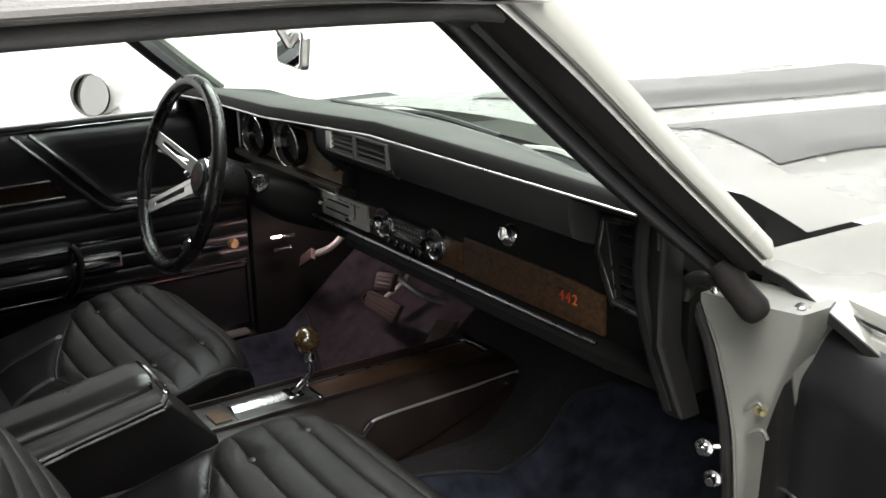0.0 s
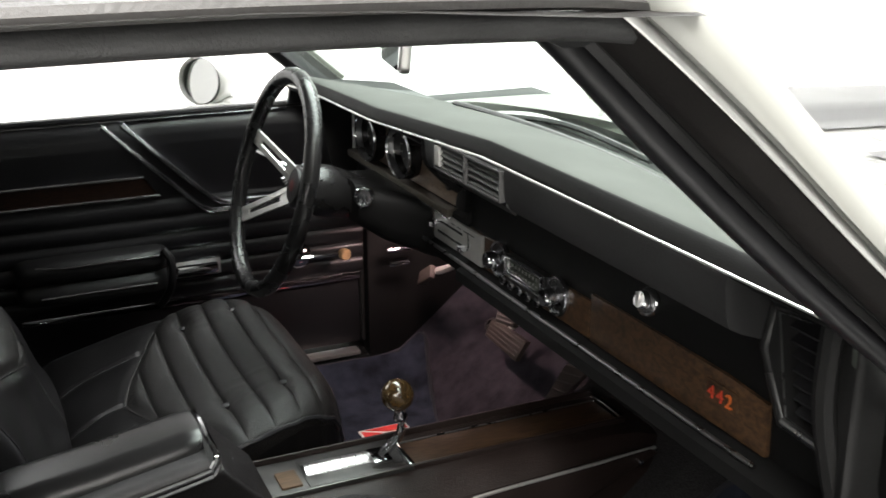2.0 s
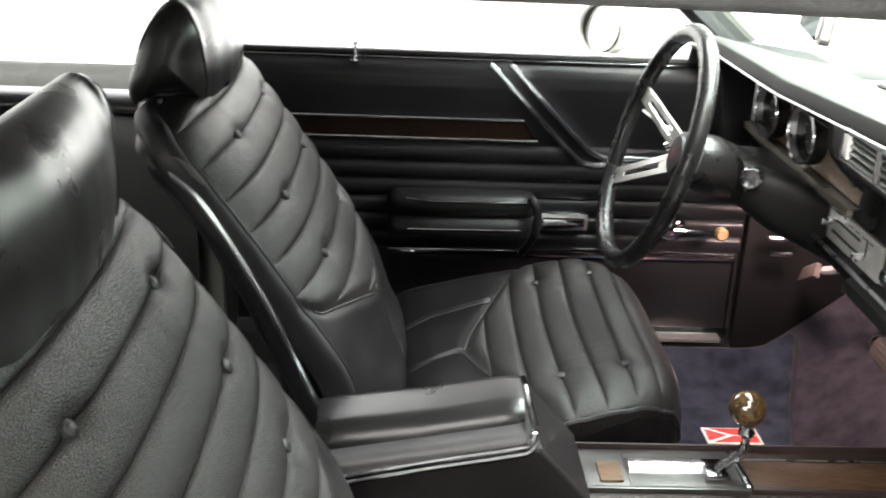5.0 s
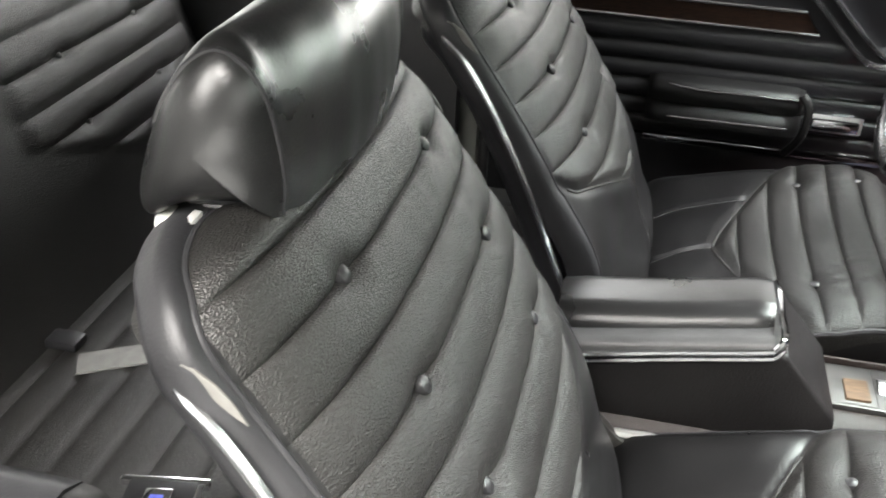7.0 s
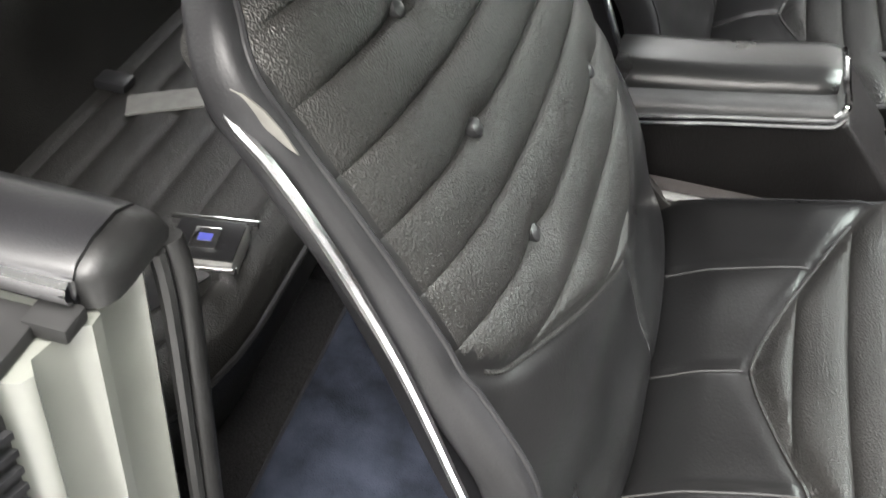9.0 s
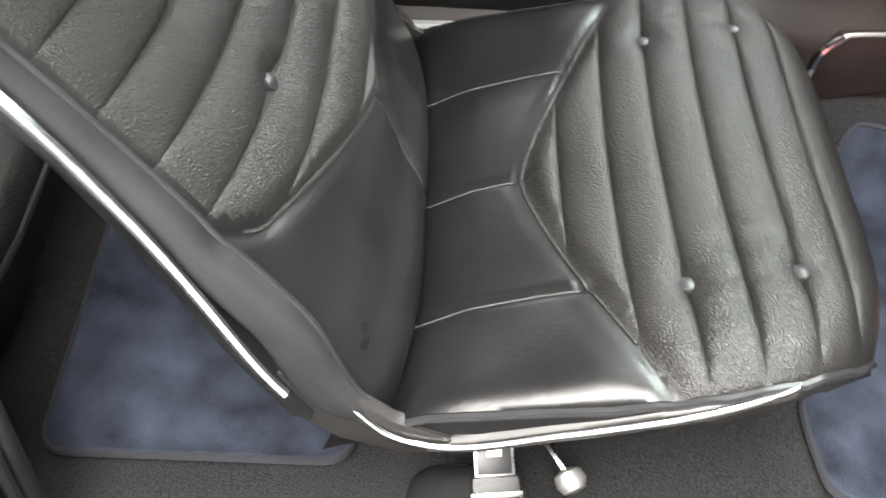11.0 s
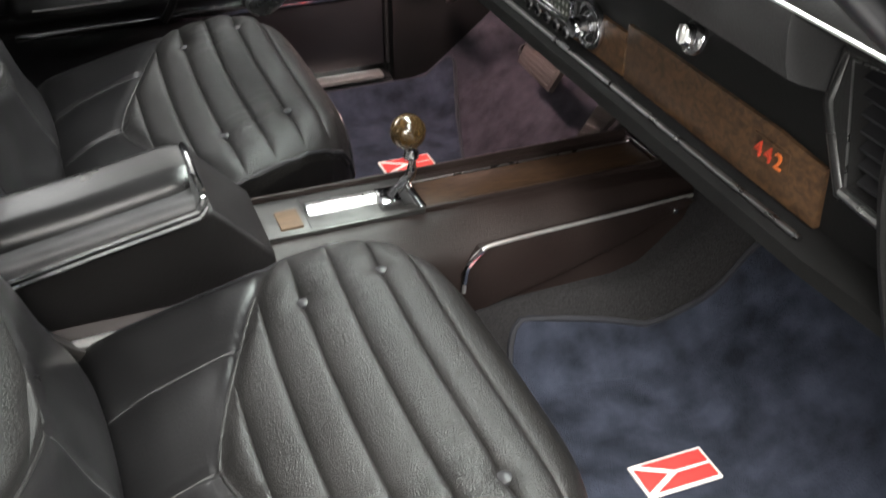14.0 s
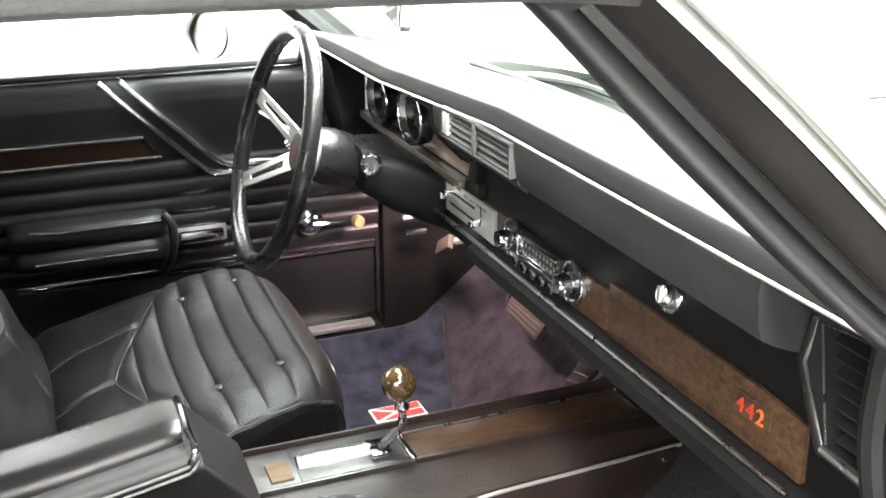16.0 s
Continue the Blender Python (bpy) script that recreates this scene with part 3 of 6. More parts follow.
secs = []
for z in zs:
    l = hinge_left(z)
    r = interp(z, [0.40, 0.674, 0.769, 0.835, 0.899, 0.955], [0.776, 0.775, 0.780, 0.798, 0.820, 0.826])
    m_ = (l + r) / 2
    secs.append([(l - 0.03, 0.60, z), (l - 0.006, 0.530, z), (l - 0.002, 0.522, z), (l + 0.003, 0.520, z), (l + 0.007, 0.523, z), (m_ + 0.003, 0.536, z), (r - 0.003, 0.552, z), (r, 0.560, z), (r, 0.600, z), (r - 0.01, 0.625, z)])
part("hinge_pillar", loft(secs), SHADED_PAINT, body, "pale grey painted hinge pillar", sharp=60)
part("pillar_edge_seal", tube([(hinge_left(z) - 0.008, 0.519, z) for z in np.linspace(0.42, 0.925, 20)], 0.0075, 8), RUBBER, body, "black rubber door seal")
part("pillar_flange", tube([(hinge_left(z) + 0.006, 0.5185, z) for z in np.linspace(0.42, 0.90, 18)], 0.0022, 6), SHADED_PAINT, body, "pale grey pillar flange")
part("pillar_gasket", tube(smooth_path([(0.750, 0.488, 0.987), (0.764, 0.497, 0.968), (0.779, 0.506, 0.949), (0.789, 0.512, 0.936), (0.796, 0.516, 0.927)], 4), [0.014] * 3 + [0.0175] * 6 + [0.0185] * 4 + [0.017, 0.0155, 0.013, 0.009], 14), PILLAR, body, "crumpled brown-black rubber gasket at the pillar foot", sharp=60)
part("seal_end", tube(smooth_path([(0.690, 0.505, 0.925), (0.700, 0.500, 0.948), (0.724, 0.500, 0.958), (0.744, 0.504, 0.955)], 5), 0.0095, 10), RUBBER, body, "black rubber seal end")
part("gasket_screw", lathe([(0.0055, -0.002), (0.0055, 0.001), (0.0035, 0.003), (0, 0.0035)], (0.7435, 0.4955, 0.951), (0.4, -0.85, 0.3), 12), CHROME, body, "small bright screw head")
for z0, z1 in ((0.800, 0.818), (0.772, 0.782)):
    part("pillar_emboss", tube(smooth_path([(hinge_left(z0) + 0.020, 0.529, z0), (hinge_left(z0) + 0.034, 0.534, (z0 + z1) / 2 + 0.004), (hinge_left(z0) + 0.040, 0.538, z1 - 0.012)], 5), 0.003, 6), SHADED_PAINT, body)

# ------------------------------------------------------------------ floor mats


def floor_mat(loc, outline, label, emblem=None, rise=None):
    m = thing("floor_mat", loc, label, "floor mat", "floor mats")
    lift = rise or (lambda x, y: 0.0)
    pts = smooth_path([(x, y, 0) for x, y in outline] + [(*outline[0], 0)], 1)[:-1]
    # rounded outline, then rings towards the middle
    ring = []
    n = len(pts)
    for i in range(n):
        a, p, c = pts[i - 1], pts[i], pts[(i + 1) % n]
        u, w = (a - p), (c - p)
        r = min(0.03, u.length * 0.4, w.length * 0.4)
        p0, p2 = p + u.normalized() * r, p + w.normalized() * r
        for t in (0, 0.25, 0.5, 0.75, 1):
            ring.append((1 - t) ** 2 * p0 + 2 * t * (1 - t) * p + t * t * p2)
    dense = []
    for i, p in enumerate(ring):
        q = ring[(i + 1) % len(ring)]
        k = max(1, int((q - p).length / 0.03))
        dense += [p.lerp(q, j / k) for j in range(k)]
    mid = sum(dense, Vector()) / len(dense)
    rows = []
    for f, h in ((1.0, 0.0), (1.0, 0.010), (0.985, 0.013), *[(f_, 0.012) for f_ in np.linspace(0.97, 0.0, 19)]):
        row = []
        for p in dense:
            q = mid + (p - mid) * f
            row.append((q.x, q.y, loc[2] + lift(q.x, q.y) + h + (0.0012 * noise.noise((q.x * 30, q.y * 30, 1)) if h > 0.011 else 0)))
        rows.append(row)
    face = sheet(rows, closed_u=True)
    bmesh.ops.remove_doubles(face, verts=face.verts, dist=1e-5)
    part("mat_face", face, MAT_BLUE, m)
    part("binding", tube([(p.x, p.y, loc[2] + lift(p.x, p.y) + 0.0075) for p in dense], 0.0048, 6, closed=True), BINDING, m, "dark stitched mat binding")
    if emblem:
        ex, ey, w, h, ang = emblem
        ca, sa = math.cos(ang), math.sin(ang)

        def at(a, b, z=0.0):
            x, y = ex + a * ca - b * sa, ey + a * sa + b * ca
            return (x, y, loc[2] + lift(x, y) + 0.0135 + z)
        em = part("emblem", slab([at(-h / 2, -w / 2), at(h / 2, -w / 2), at(h / 2, w / 2), at(-h / 2, w / 2)], (0, 0, 0.003)), WHITE_CLOTH, m, "white bordered red cloth patch")
        t = 0.0035
        yk = -w / 2 + w * 0.40
        cells = [[(-h / 2 + t, -w / 2 + t + 0.010), (-h / 2 + t, w / 2 - t), (-t * 0.7, w / 2 - t), (-t * 0.7, yk + 0.012)],
                 [(h / 2 - t, -w / 2 + t + 0.010), (t * 0.7, yk + 0.012), (t * 0.7, w / 2 - t), (h / 2 - t, w / 2 - t)],
                 [(-h / 2 + 2 * t, -w / 2 + t), (0, yk), (h / 2 - 2 * t, -w / 2 + t)]]
        for c in cells:
            part("red_field", slab([at(a, b, 0.0031) for a, b in c], (0, 0, 0.0012)), RED, em, "red cloth field")
    return m


def ramp_y(x, y):
    return max(0.0, y - 0.62) * 0.80 + tunnel(x, y) + 0.055 * smooth01(-0.665, -0.750, x)


floor_mat((0.36, 0.52, 0.345), [(0.128, 0.42), (0.50, 0.315), (0.605, 0.325), (0.615, 0.62), (0.57, 0.86), (0.212, 0.86), (0.186, 0.77), (0.187, 0.700), (0.152, 0.55)], "navy blue plush passenger floor mat with a red patch", (0.377, 0.536, 0.102, 0.054, 0.0), ramp_y)
floor_mat((-0.42, 0.52, 0.345), [(-0.735, 0.30), (-0.19, 0.30), (-0.205, 0.520), (-0.49, 0.602), (-0.735, 0.685)], "navy blue plush driver floor mat with a red patch", (-0.475, 0.49, 0.098, 0.052, 0.0), ramp_y)
floor_mat((0.40, -0.35, 0.345), [(0.18, -0.47), (0.58, -0.47), (0.58, -0.16), (0.18, -0.16)], "navy blue plush rear floor mat")

# ------------------------------------------------------------------ bucket seats
BACK = [(-0.083, 0.452), (-0.099, 0.499), (-0.119, 0.569), (-0.138, 0.634), (-0.160, 0.689), (-0.2175, 0.775), (-0.2735, 0.859), (-0.3355, 0.944), (-0.377, 1.000), (-0.394, 1.021)]


def back_at(s):
    """Place and forward normal on the backrest's line, s from the crease (0) to the top (1)."""
    pts = BACK_LINE
    f = s * (len(pts) - 1)
    i = min(int(f), len(pts) - 2)
    p = pts[i].lerp(pts[i + 1], f - i)
    d = (pts[min(i + 2, len(pts) - 1)] - pts[max(i - 1, 0)]).normalized()
    return p, Vector((0, d.z, -d.y))


BACK_LINE = smooth_path([(0, y, z) for y, z in BACK], 8)
ARC = [0.0]
for a_, b_ in zip(BACK_LINE, BACK_LINE[1:]):
    ARC.append(ARC[-1] + (b_ - a_).length)
BACK_LEN = ARC[-1]
BACK_Z = [p.z for p in BACK_LINE]


def back_by_length(d):
    return back_at(interp(d, ARC, list(np.linspace(0, 1, len(ARC)))))


ROWS_BACK = [0.0] * 3
for k_, (yy, zz) in enumerate(((-0.2175, 0.775), (-0.2735, 0.859), (-0.3355, 0.944))):
    i_ = min(range(len(BACK_LINE)), key=lambda i: (BACK_LINE[i] - Vector((0, yy, zz))).length)
    ROWS_BACK[k_] = ARC[i_]

CUSH_LINES = [0.034, 0.080, 0.125, 0.170, 0.216, 0.258]
BTN_X = 0.170
BTN_BACK_X = 0.128


def cushion_half(y):
    return interp(y, [-0.12, 0.05, 0.14, 0.20, 0.25, 0.285, 0.305, 0.318], [0.268, 0.276, 0.276, 0.266, 0.245, 0.215, 0.18, 0.13])


def cushion_hem(x):
    return 0.113 * (math.hypot(abs(x), 0.015) / 0.27) ** 1.25 - 0.004


def puff(d, half, deep):
    """A padded channel: full in its middle, pinched at its seams."""
    t = min(1.0, abs(d) / half)
    return deep * (1 - 0.55 * t ** 2.2 - 0.45 * t ** 12)


def cushion_z(x, y):
    z = interp(y, [-0.15, -0.12, -0.10, -0.05, 0.0, 0.06, 0.125, 0.17, 0.216, 0.255, 0.285, 0.305, 0.320], [0.455, 0.490, 0.518, 0.549, 0.568, 0.590, 0.614, 0.628, 0.638, 0.637, 0.622, 0.600, 0.575])
    e = abs(x) / cushion_half(y)
    z += e ** 4 * interp(y, [-0.15, -0.12, -0.047, 0.061, 0.127, 0.227, 0.26, 0.31], [0.058, 0.058, 0.030, 0.012, 0.006, 0.0, -0.006, -0.01]) - 0.018 * e ** 9
    vb = cushion_hem(x)
    z += 0.014 * (e ** 4 - e ** 18) * smooth01(vb, vb - 0.05, y) * smooth01(-0.12, -0.06, y)
    inside = smooth01(vb, vb + 0.020, y)
    yy = y - 0.010 * (x / 0.27) ** 2
    lines = [-0.012] + CUSH_LINES + [0.31]
    k = max(i for i in range(len(lines) - 1) if yy >= lines[i]) if yy > lines[0] else 0
    a, b = lines[k], lines[k + 1]
    q = puff(yy - (a + b) / 2, (b - a) / 2, 0.0085)
    q += 0.0006 * noise.noise((x * 22, y * 60, 3.1)) + 0.0016 * noise.noise((x * 75, y * 16, 7.7)) * smooth01(-0.1, 0.5, noise.noise((x * 7, y * 9, 1.3)))
    plain = 0.0
    for sx_ in (-0.158, -0.003, 0.152):
        plain -= 0.0035 * math.exp(-((x - sx_) / 0.005) ** 2) * smooth01(-0.118, -0.10, y)
    plain += 0.003 * noise.noise((x * 9, y * 9, 5.0))
    z += (inside * q + (1 - inside) * plain) * (1 - e ** 10)
    z -= 0.0045 * math.exp(-((y - vb) / 0.009) ** 2) * smooth01(0.29, 0.2, y)
    for bx in (-BTN_X, BTN_X):
        for by in (0.125, 0.216):
            d2 = ((x - bx) / 0.020) ** 2 + ((y - by - 0.010 * (x / 0.27) ** 2) / 0.013) ** 2
            z -= 0.007 * math.exp(-d2)
    return z


def seam_rows(lines, n=10):
    """Rows that fall on every seam and crowd towards it."""
    out = []
    for a, b in zip(lines, lines[1:]):
        out += [a + (b - a) * (0.5 - 0.5 * math.cos(math.pi * k / n)) for k in range(n)]
    return out + [lines[-1]]


def back_half(d):
    c = BACK_LEN - 0.07
    if d > c:
        return 0.166 + 0.102 * math.sqrt(max(0.0, 1 - ((d - c) / 0.07) ** 2))
    return interp(d, [0, 0.1, c], [0.262, 0.268, 0.268])


APEX = ROWS_BACK[0] - 0.128


def back_hem(x):
    """Lower edge of the quilted panel: a blunt point that turns up into the side roll."""
    a = abs(x)
    return APEX + 0.42 * (math.hypot(a, 0.022) - 0.022) + 0.022 * smooth01(0.235, 0.275, a)


def back_height(x, d):
    e = abs(x) / back_half(d)
    h = -0.006 * e ** 12 - 0.028 * e ** 3 + 0.009
    h -= 0.012 * smooth01(BACK_LEN - 0.03, BACK_LEN, d)
    h += 0.010 * math.exp(-((d - 0.105) / 0.035) ** 2) - 0.024 * smooth01(0.090, 0.045, d)
    vb = back_hem(x)
    inside = smooth01(vb, vb + 0.020, d)
    step = (ROWS_BACK[2] - ROWS_BACK[0]) / 4
    f = (d - 0.010 * (x / 0.26) ** 2 - ROWS_BACK[0]) / step
    q = puff((f - math.floor(f)) - 0.5, 0.5, 0.0072)
    q += 0.0008 * noise.noise((x * 30, d * 60, 9.3)) + 0.0012 * noise.noise((x * 60, d * 14, 4.4)) * smooth01(-0.05, 0.5, noise.noise((x * 6, d * 8, 6.1)))
    plain = -0.004 * math.exp(-(x / 0.005) ** 2) + 0.002 * noise.noise((x * 9, d * 9, 2.0))
    h += (inside * q + (1 - inside) * plain) * (1 - e ** 10)
    h -= 0.0040 * math.exp(-((d - vb) / 0.009) ** 2)
    for bx in (-BTN_BACK_X, BTN_BACK_X):
        for bd in ROWS_BACK:
            h -= 0.008 * math.exp(-(((x - bx) / 0.020) ** 2 + ((d - 0.010 * (x / 0.26) ** 2 - bd) / 0.014) ** 2))
    return h


def back_point(x, d, extra=0.0):
    p, n = back_by_length(d)
    q = p + n * (back_height(x, d) + extra)
    return Vector((x, q.y, q.z))


SLANT = vary(mat("worn_chrome", (0.72, 0.72, 0.74), 0.22, 1.0), 25, 0.06, 0, None, 0.05)
# Pale tone for the reflection on the seat shell's lip.
LIP_SHEEN = vary(mat("pale_lip_sheen", (0.085, 0.082, 0.075), 0.4), 30, 0.2)


CUSHION_RIM = []


def bucket_seat(cx, label):
    seat = thing("bucket_seat", (0, 0, 0.345), label, "car seat", "front bucket seats")
    # cushion
    top = []
    for v in list(np.linspace(-0.126, -0.02, 12)) + seam_rows([-0.012] + CUSH_LINES + [0.31]):
        hw = cushion_half(v)
        row = []
        for u in np.linspace(-1, 1, 135):
            y = v + 0.010 * (hw * u / 0.27) ** 2 * smooth01(-0.1, 0.0, v)
            row.append(Vector((hw * u, y, cushion_z(hw * u, y))))
        top.append(row)
    rings = [lambda c, o: c + Vector((o.x * 0.003, o.y * 0.003, -0.012)), lambda c, o: Vector((c.x * (1.0 - 0.03 * smooth01(0.15, 0.30, c.y)), c.y * (1.0 - 0.05 * smooth01(0.15, 0.30, c.y)), max(0.510, c.z - 0.042))), lambda c, o: Vector((c.x * 0.92, c.y * 0.90, max(0.520, c.z - 0.050) + 0.01 * smooth01(0.1, 0.32, c.y)))]
    part("cushion", skin(top, rings, close=False), LEATHER, seat, second=LEATHER_SMOOTH, where=lambda c: c.y < cushion_hem(c.x) or c.z < 0.54)
    rim = [r[0] for r in top] + top[-1][1:-1] + [r[-1] for r in top[::-1]]
    CUSHION_RIM[:] = rim
    part("cushion_piping", tube([(p.x * 1.008, p.y, p.z - 0.004) for p in rim[::2]], 0.0042, 7), PIPING, seat)
    for bx in (-BTN_X, BTN_X):
        for by in (0.125, 0.216):
            y = by + 0.010 * (bx / 0.27) ** 2
            part("button", lathe([(0.0085, -0.004), (0.0085, 0.0), (0.0075, 0.0025), (0.004, 0.0042), (0, 0.0046)], (bx, y, cushion_z(bx, y) + 0.004), (0, -0.2, 1), 14), PIPING, seat, "leather covered button")
    # hem of the quilted panel
    hem = []
    for x in np.linspace(-0.222, 0.222, 121):
        y = cushion_hem(x)
        hem.append((x, y, cushion_z(x, y) - 0.0004))
    part("panel_hem", tube(hem, 0.0024, 7), LEATHER, seat)
    for sx_ in (-0.158, -0.003, 0.152):
        vb = cushion_hem(sx_)
        part("stitching", tube([(sx_ + 0.003, y, cushion_z(sx_ + 0.003, y) + 0.0008) for y in np.linspace(-0.100, vb - 0.008, 20)], 0.0007, 5), THREAD, seat, "grey seam stitching")
    # lower shell with its chrome strip
    TY = [-0.20, -0.154, -0.121, -0.085, -0.047, 0.017, 0.062, 0.128, 0.19, 0.245]
    TZ = [0.612, 0.580, 0.540, 0.525, 0.528, 0.553, 0.569, 0.593, 0.614, 0.618]
    secs = []
    for y in np.linspace(-0.205, 0.262, 24):
        hw = cushion_half(max(y, -0.11)) + 0.007 - 0.03 * smooth01(0.2, 0.262, y) - 0.012 * smooth01(-0.13, -0.20, y)
        zt = interp(y, TY, TZ)
        zb = interp(y, [-0.208, -0.161, -0.104, -0.046, 0.068, 0.2, 0.3], [0.588, 0.528, 0.504, 0.509, 0.534, 0.588, 0.60])
        half = [(hw - 0.06, zb - 0.004), (hw - 0.03, zb), (hw - 0.022, zt + 0.004 - 0.04 * smooth01(-0.06, -0.10, y)), (hw - 0.004 - 0.0, zt - 0.008 * smooth01(-0.06, -0.10, y)), (hw + 0.003, zt - 0.012), (hw, (zt + zb) / 2), (hw - 0.022, zb), (hw - 0.10, zb - 0.012)]
        secs.append([(x, y, z) for x, z in half] + [(-x, y, z) for x, z in half[::-1]])
    part("seat_shell", loft(secs), SHELL, seat, "smooth black vinyl seat shell", sharp=60)
    for s in (-1, 1):
        strip = smooth_path([(s * (cushion_half(max(y, -0.11)) + 0.0095 - 0.012 * smooth01(-0.13, -0.20, y) - 0.03 * smooth01(0.2, 0.262, y)), y, z - 0.003) for y, z in zip(TY[1:-1] + [0.222], TZ[1:-1] + [0.6175])], 5)
        part("cushion_trim", tube(strip, [0.0028] * (len(strip) - 7) + [0.0026, 0.0024, 0.0022, 0.0019, 0.0016, 0.0013, 0.0009], 8, flat=0.9), SLANT, seat, "chrome cushion edge strip")
    part("seat_frame", block(-0.13, 0.13, -0.04, 0.12, 0.345, 0.480, 0.012), PAINT_DARK, seat, "black seat frame and runners")
    # backrest
    top = []
    step = (ROWS_BACK[2] - ROWS_BACK[0]) / 4
    seams = [0.052] + [ROWS_BACK[0] + step * k for k in range(-3, 9) if 0.06 < ROWS_BACK[0] + step * k < BACK_LEN - 0.005] + [BACK_LEN]
    for v in seam_rows(seams, 12):
        hw = back_half(v)
        row = []
        for u in np.linspace(-1, 1, 81):
            x = hw * u
            d = v + 0.010 * (x / 0.26) ** 2 * smooth01(0.0, 0.06, v) * smooth01(BACK_LEN, BACK_LEN - 0.04, v)
            row.append(back_point(x, d))
        top.append(row)
    nb = Vector((0, -0.78, -0.60))

    def thick(c):
        return interp(c.z, [0.45, 0.56, 0.90, 1.03], [0.9, 1.0, 1.0, 0.80])
    def ring(depth, out):
        return lambda c, o: c + nb * depth * thick(c) + Vector((o.x, o.y * 0.3, o.z * 0.2)) * out
    cover = skin(top, [ring(0.003, -0.001), ring(0.020, -0.006), ring(0.050, -0.012)], close=False)
    part("backrest", cover, LEATHER, seat, second=LEATHER_SMOOTH, where=lambda c: interp(c.z, BACK_Z, ARC) < back_hem(c.x) + 0.002 or abs(c.x) > 0.262)
    # smooth roll round the edge of the backrest
    line = [(-back_half(d), d) for d in np.linspace(0.085, BACK_LEN - 0.07, 36)]
    line += [(-0.166 - 0.102 * math.cos(a), BACK_LEN - 0.07 + 0.07 * math.sin(a)) for a in np.linspace(0.08, math.pi / 2, 16)]
    line += [(x, BACK_LEN) for x in np.linspace(-0.14, 0.0, 7)]
    line += [(-x, d) for x, d in line[-2::-1]]
    rim = [back_point(x, d, 0.0015) for x, d in line]
    secs = []
    for i, p in enumerate(rim):
        t = (rim[min(i + 1, len(rim) - 1)] - rim[max(i - 1, 0)]).normalized()
        n = back_by_length(line[i][1])[1]
        o = n.cross(t).normalized()
        if o.dot(p - Vector((0, -0.25, 0.80))) < 0:
            o = -o
        k = thick(p)
        end = 0.08 + 0.92 * math.sqrt(min(1.0, min(i, len(rim) - 1 - i) / 4))
        w = (1.0 + 0.35 * smooth01(0.90, 1.0, p.z)) * end
        k *= 0.80 * end
        secs.append([p + o * (a * w + (0.0022 * noise.noise((p.x * 6, p.z * 17 + b * 40, 2.2)) if b > 0.006 else 0)) - n * b * k for a, b in ((-0.010, 0.004), (0.0, 0.0), (0.0045, 0.0008), (0.0085, 0.0035), (0.0115, 0.0095), (0.0125, 0.018), (0.0130, 0.028), (0.0128, 0.038), (0.0115, 0.047), (0.007, 0.054), (-0.003, 0.058), (-0.020, 0.060), (-0.022, 0.020))])
    part("side_roll", loft(secs), ROLL, seat, "smooth leather roll round the backrest", sharp=70)
    part("back_piping", tube(rim, 0.0026, 7), PIPING, seat)
    hem = []
    for x in np.linspace(-0.252, 0.252, 131):
        d = back_hem(x)
        hem.append(back_point(x, d, -0.0004))
    part("panel_hem", tube(hem, 0.0024, 7), LEATHER, seat)
    for bx in (-BTN_BACK_X, BTN_BACK_X):
        for bd in ROWS_BACK:
            d = bd + 0.010 * (bx / 0.26) ** 2
            p, n = back_by_length(d)
            part("button", lathe([(0.0085, -0.004), (0.0085, 0.0), (0.0075, 0.003), (0.004, 0.005), (0, 0.0054)], back_point(bx, d, 0.004), n, 14), PIPING, seat, "leather covered button")
    part("stitching", tube([back_point(0.003, d, 0.0006) for d in np.linspace(0.03, APEX - 0.01, 14)], 0.0008, 5), THREAD, seat, "grey seam stitching")
    # hard back shell with side strips
    edge = [(-0.180, 0.560), (-0.202, 0.600), (-0.228, 0.650), (-0.263, 0.728), (-0.290, 0.785), (-0.330, 0.857), (-0.368, 0.913), (-0.394, 0.938), (-0.405, 0.962)]
    line = smooth_path([(0, y, z) for y, z in edge], 4)
    secs = []
    for i, p in enumerate(line):
        f = i / (len(line) - 1)
        hw = 0.281 - 0.008 * smooth01(0.7, 1.0, f) - 0.02 * smooth01(0.9, 1.0, f)
        w = Vector((0, -0.80, -0.58))
        a = p + Vector((0, 0.008, 0.005)) * (1 - 0.6 * smooth01(0.85, 1, f))
        c = p + w * 0.042
        secs.append([(hw - 0.03, a.y, a.z), (hw + 0.002, p.y, p.z), (hw - 0.008, (p.y + c.y) / 2, (p.z + c.z) / 2), (hw - 0.05, c.y, c.z), (-hw + 0.05, c.y, c.z), (-hw + 0.008, (p.y + c.y) / 2, (p.z + c.z) / 2), (-hw - 0.002, p.y, p.z), (-hw + 0.03, a.y, a.z)])
    part("back_shell", loft(secs), VINYL, seat, "smooth black vinyl back shell")
    for s in (-1, 1):
        pts = [(s * 0.270, -0.400, 0.970), (s * 0.279, -0.393, 0.940)] + [(s * 0.285, y, z) for y, z in ((-0.364, 0.913), (-0.326, 0.857), (-0.286, 0.785), (-0.259, 0.728), (-0.219, 0.635), (-0.199, 0.598))]
        part("back_trim", tube(smooth_path(pts, 6), 0.0046, 8), SLANT, seat, "chrome seat back edge strip")
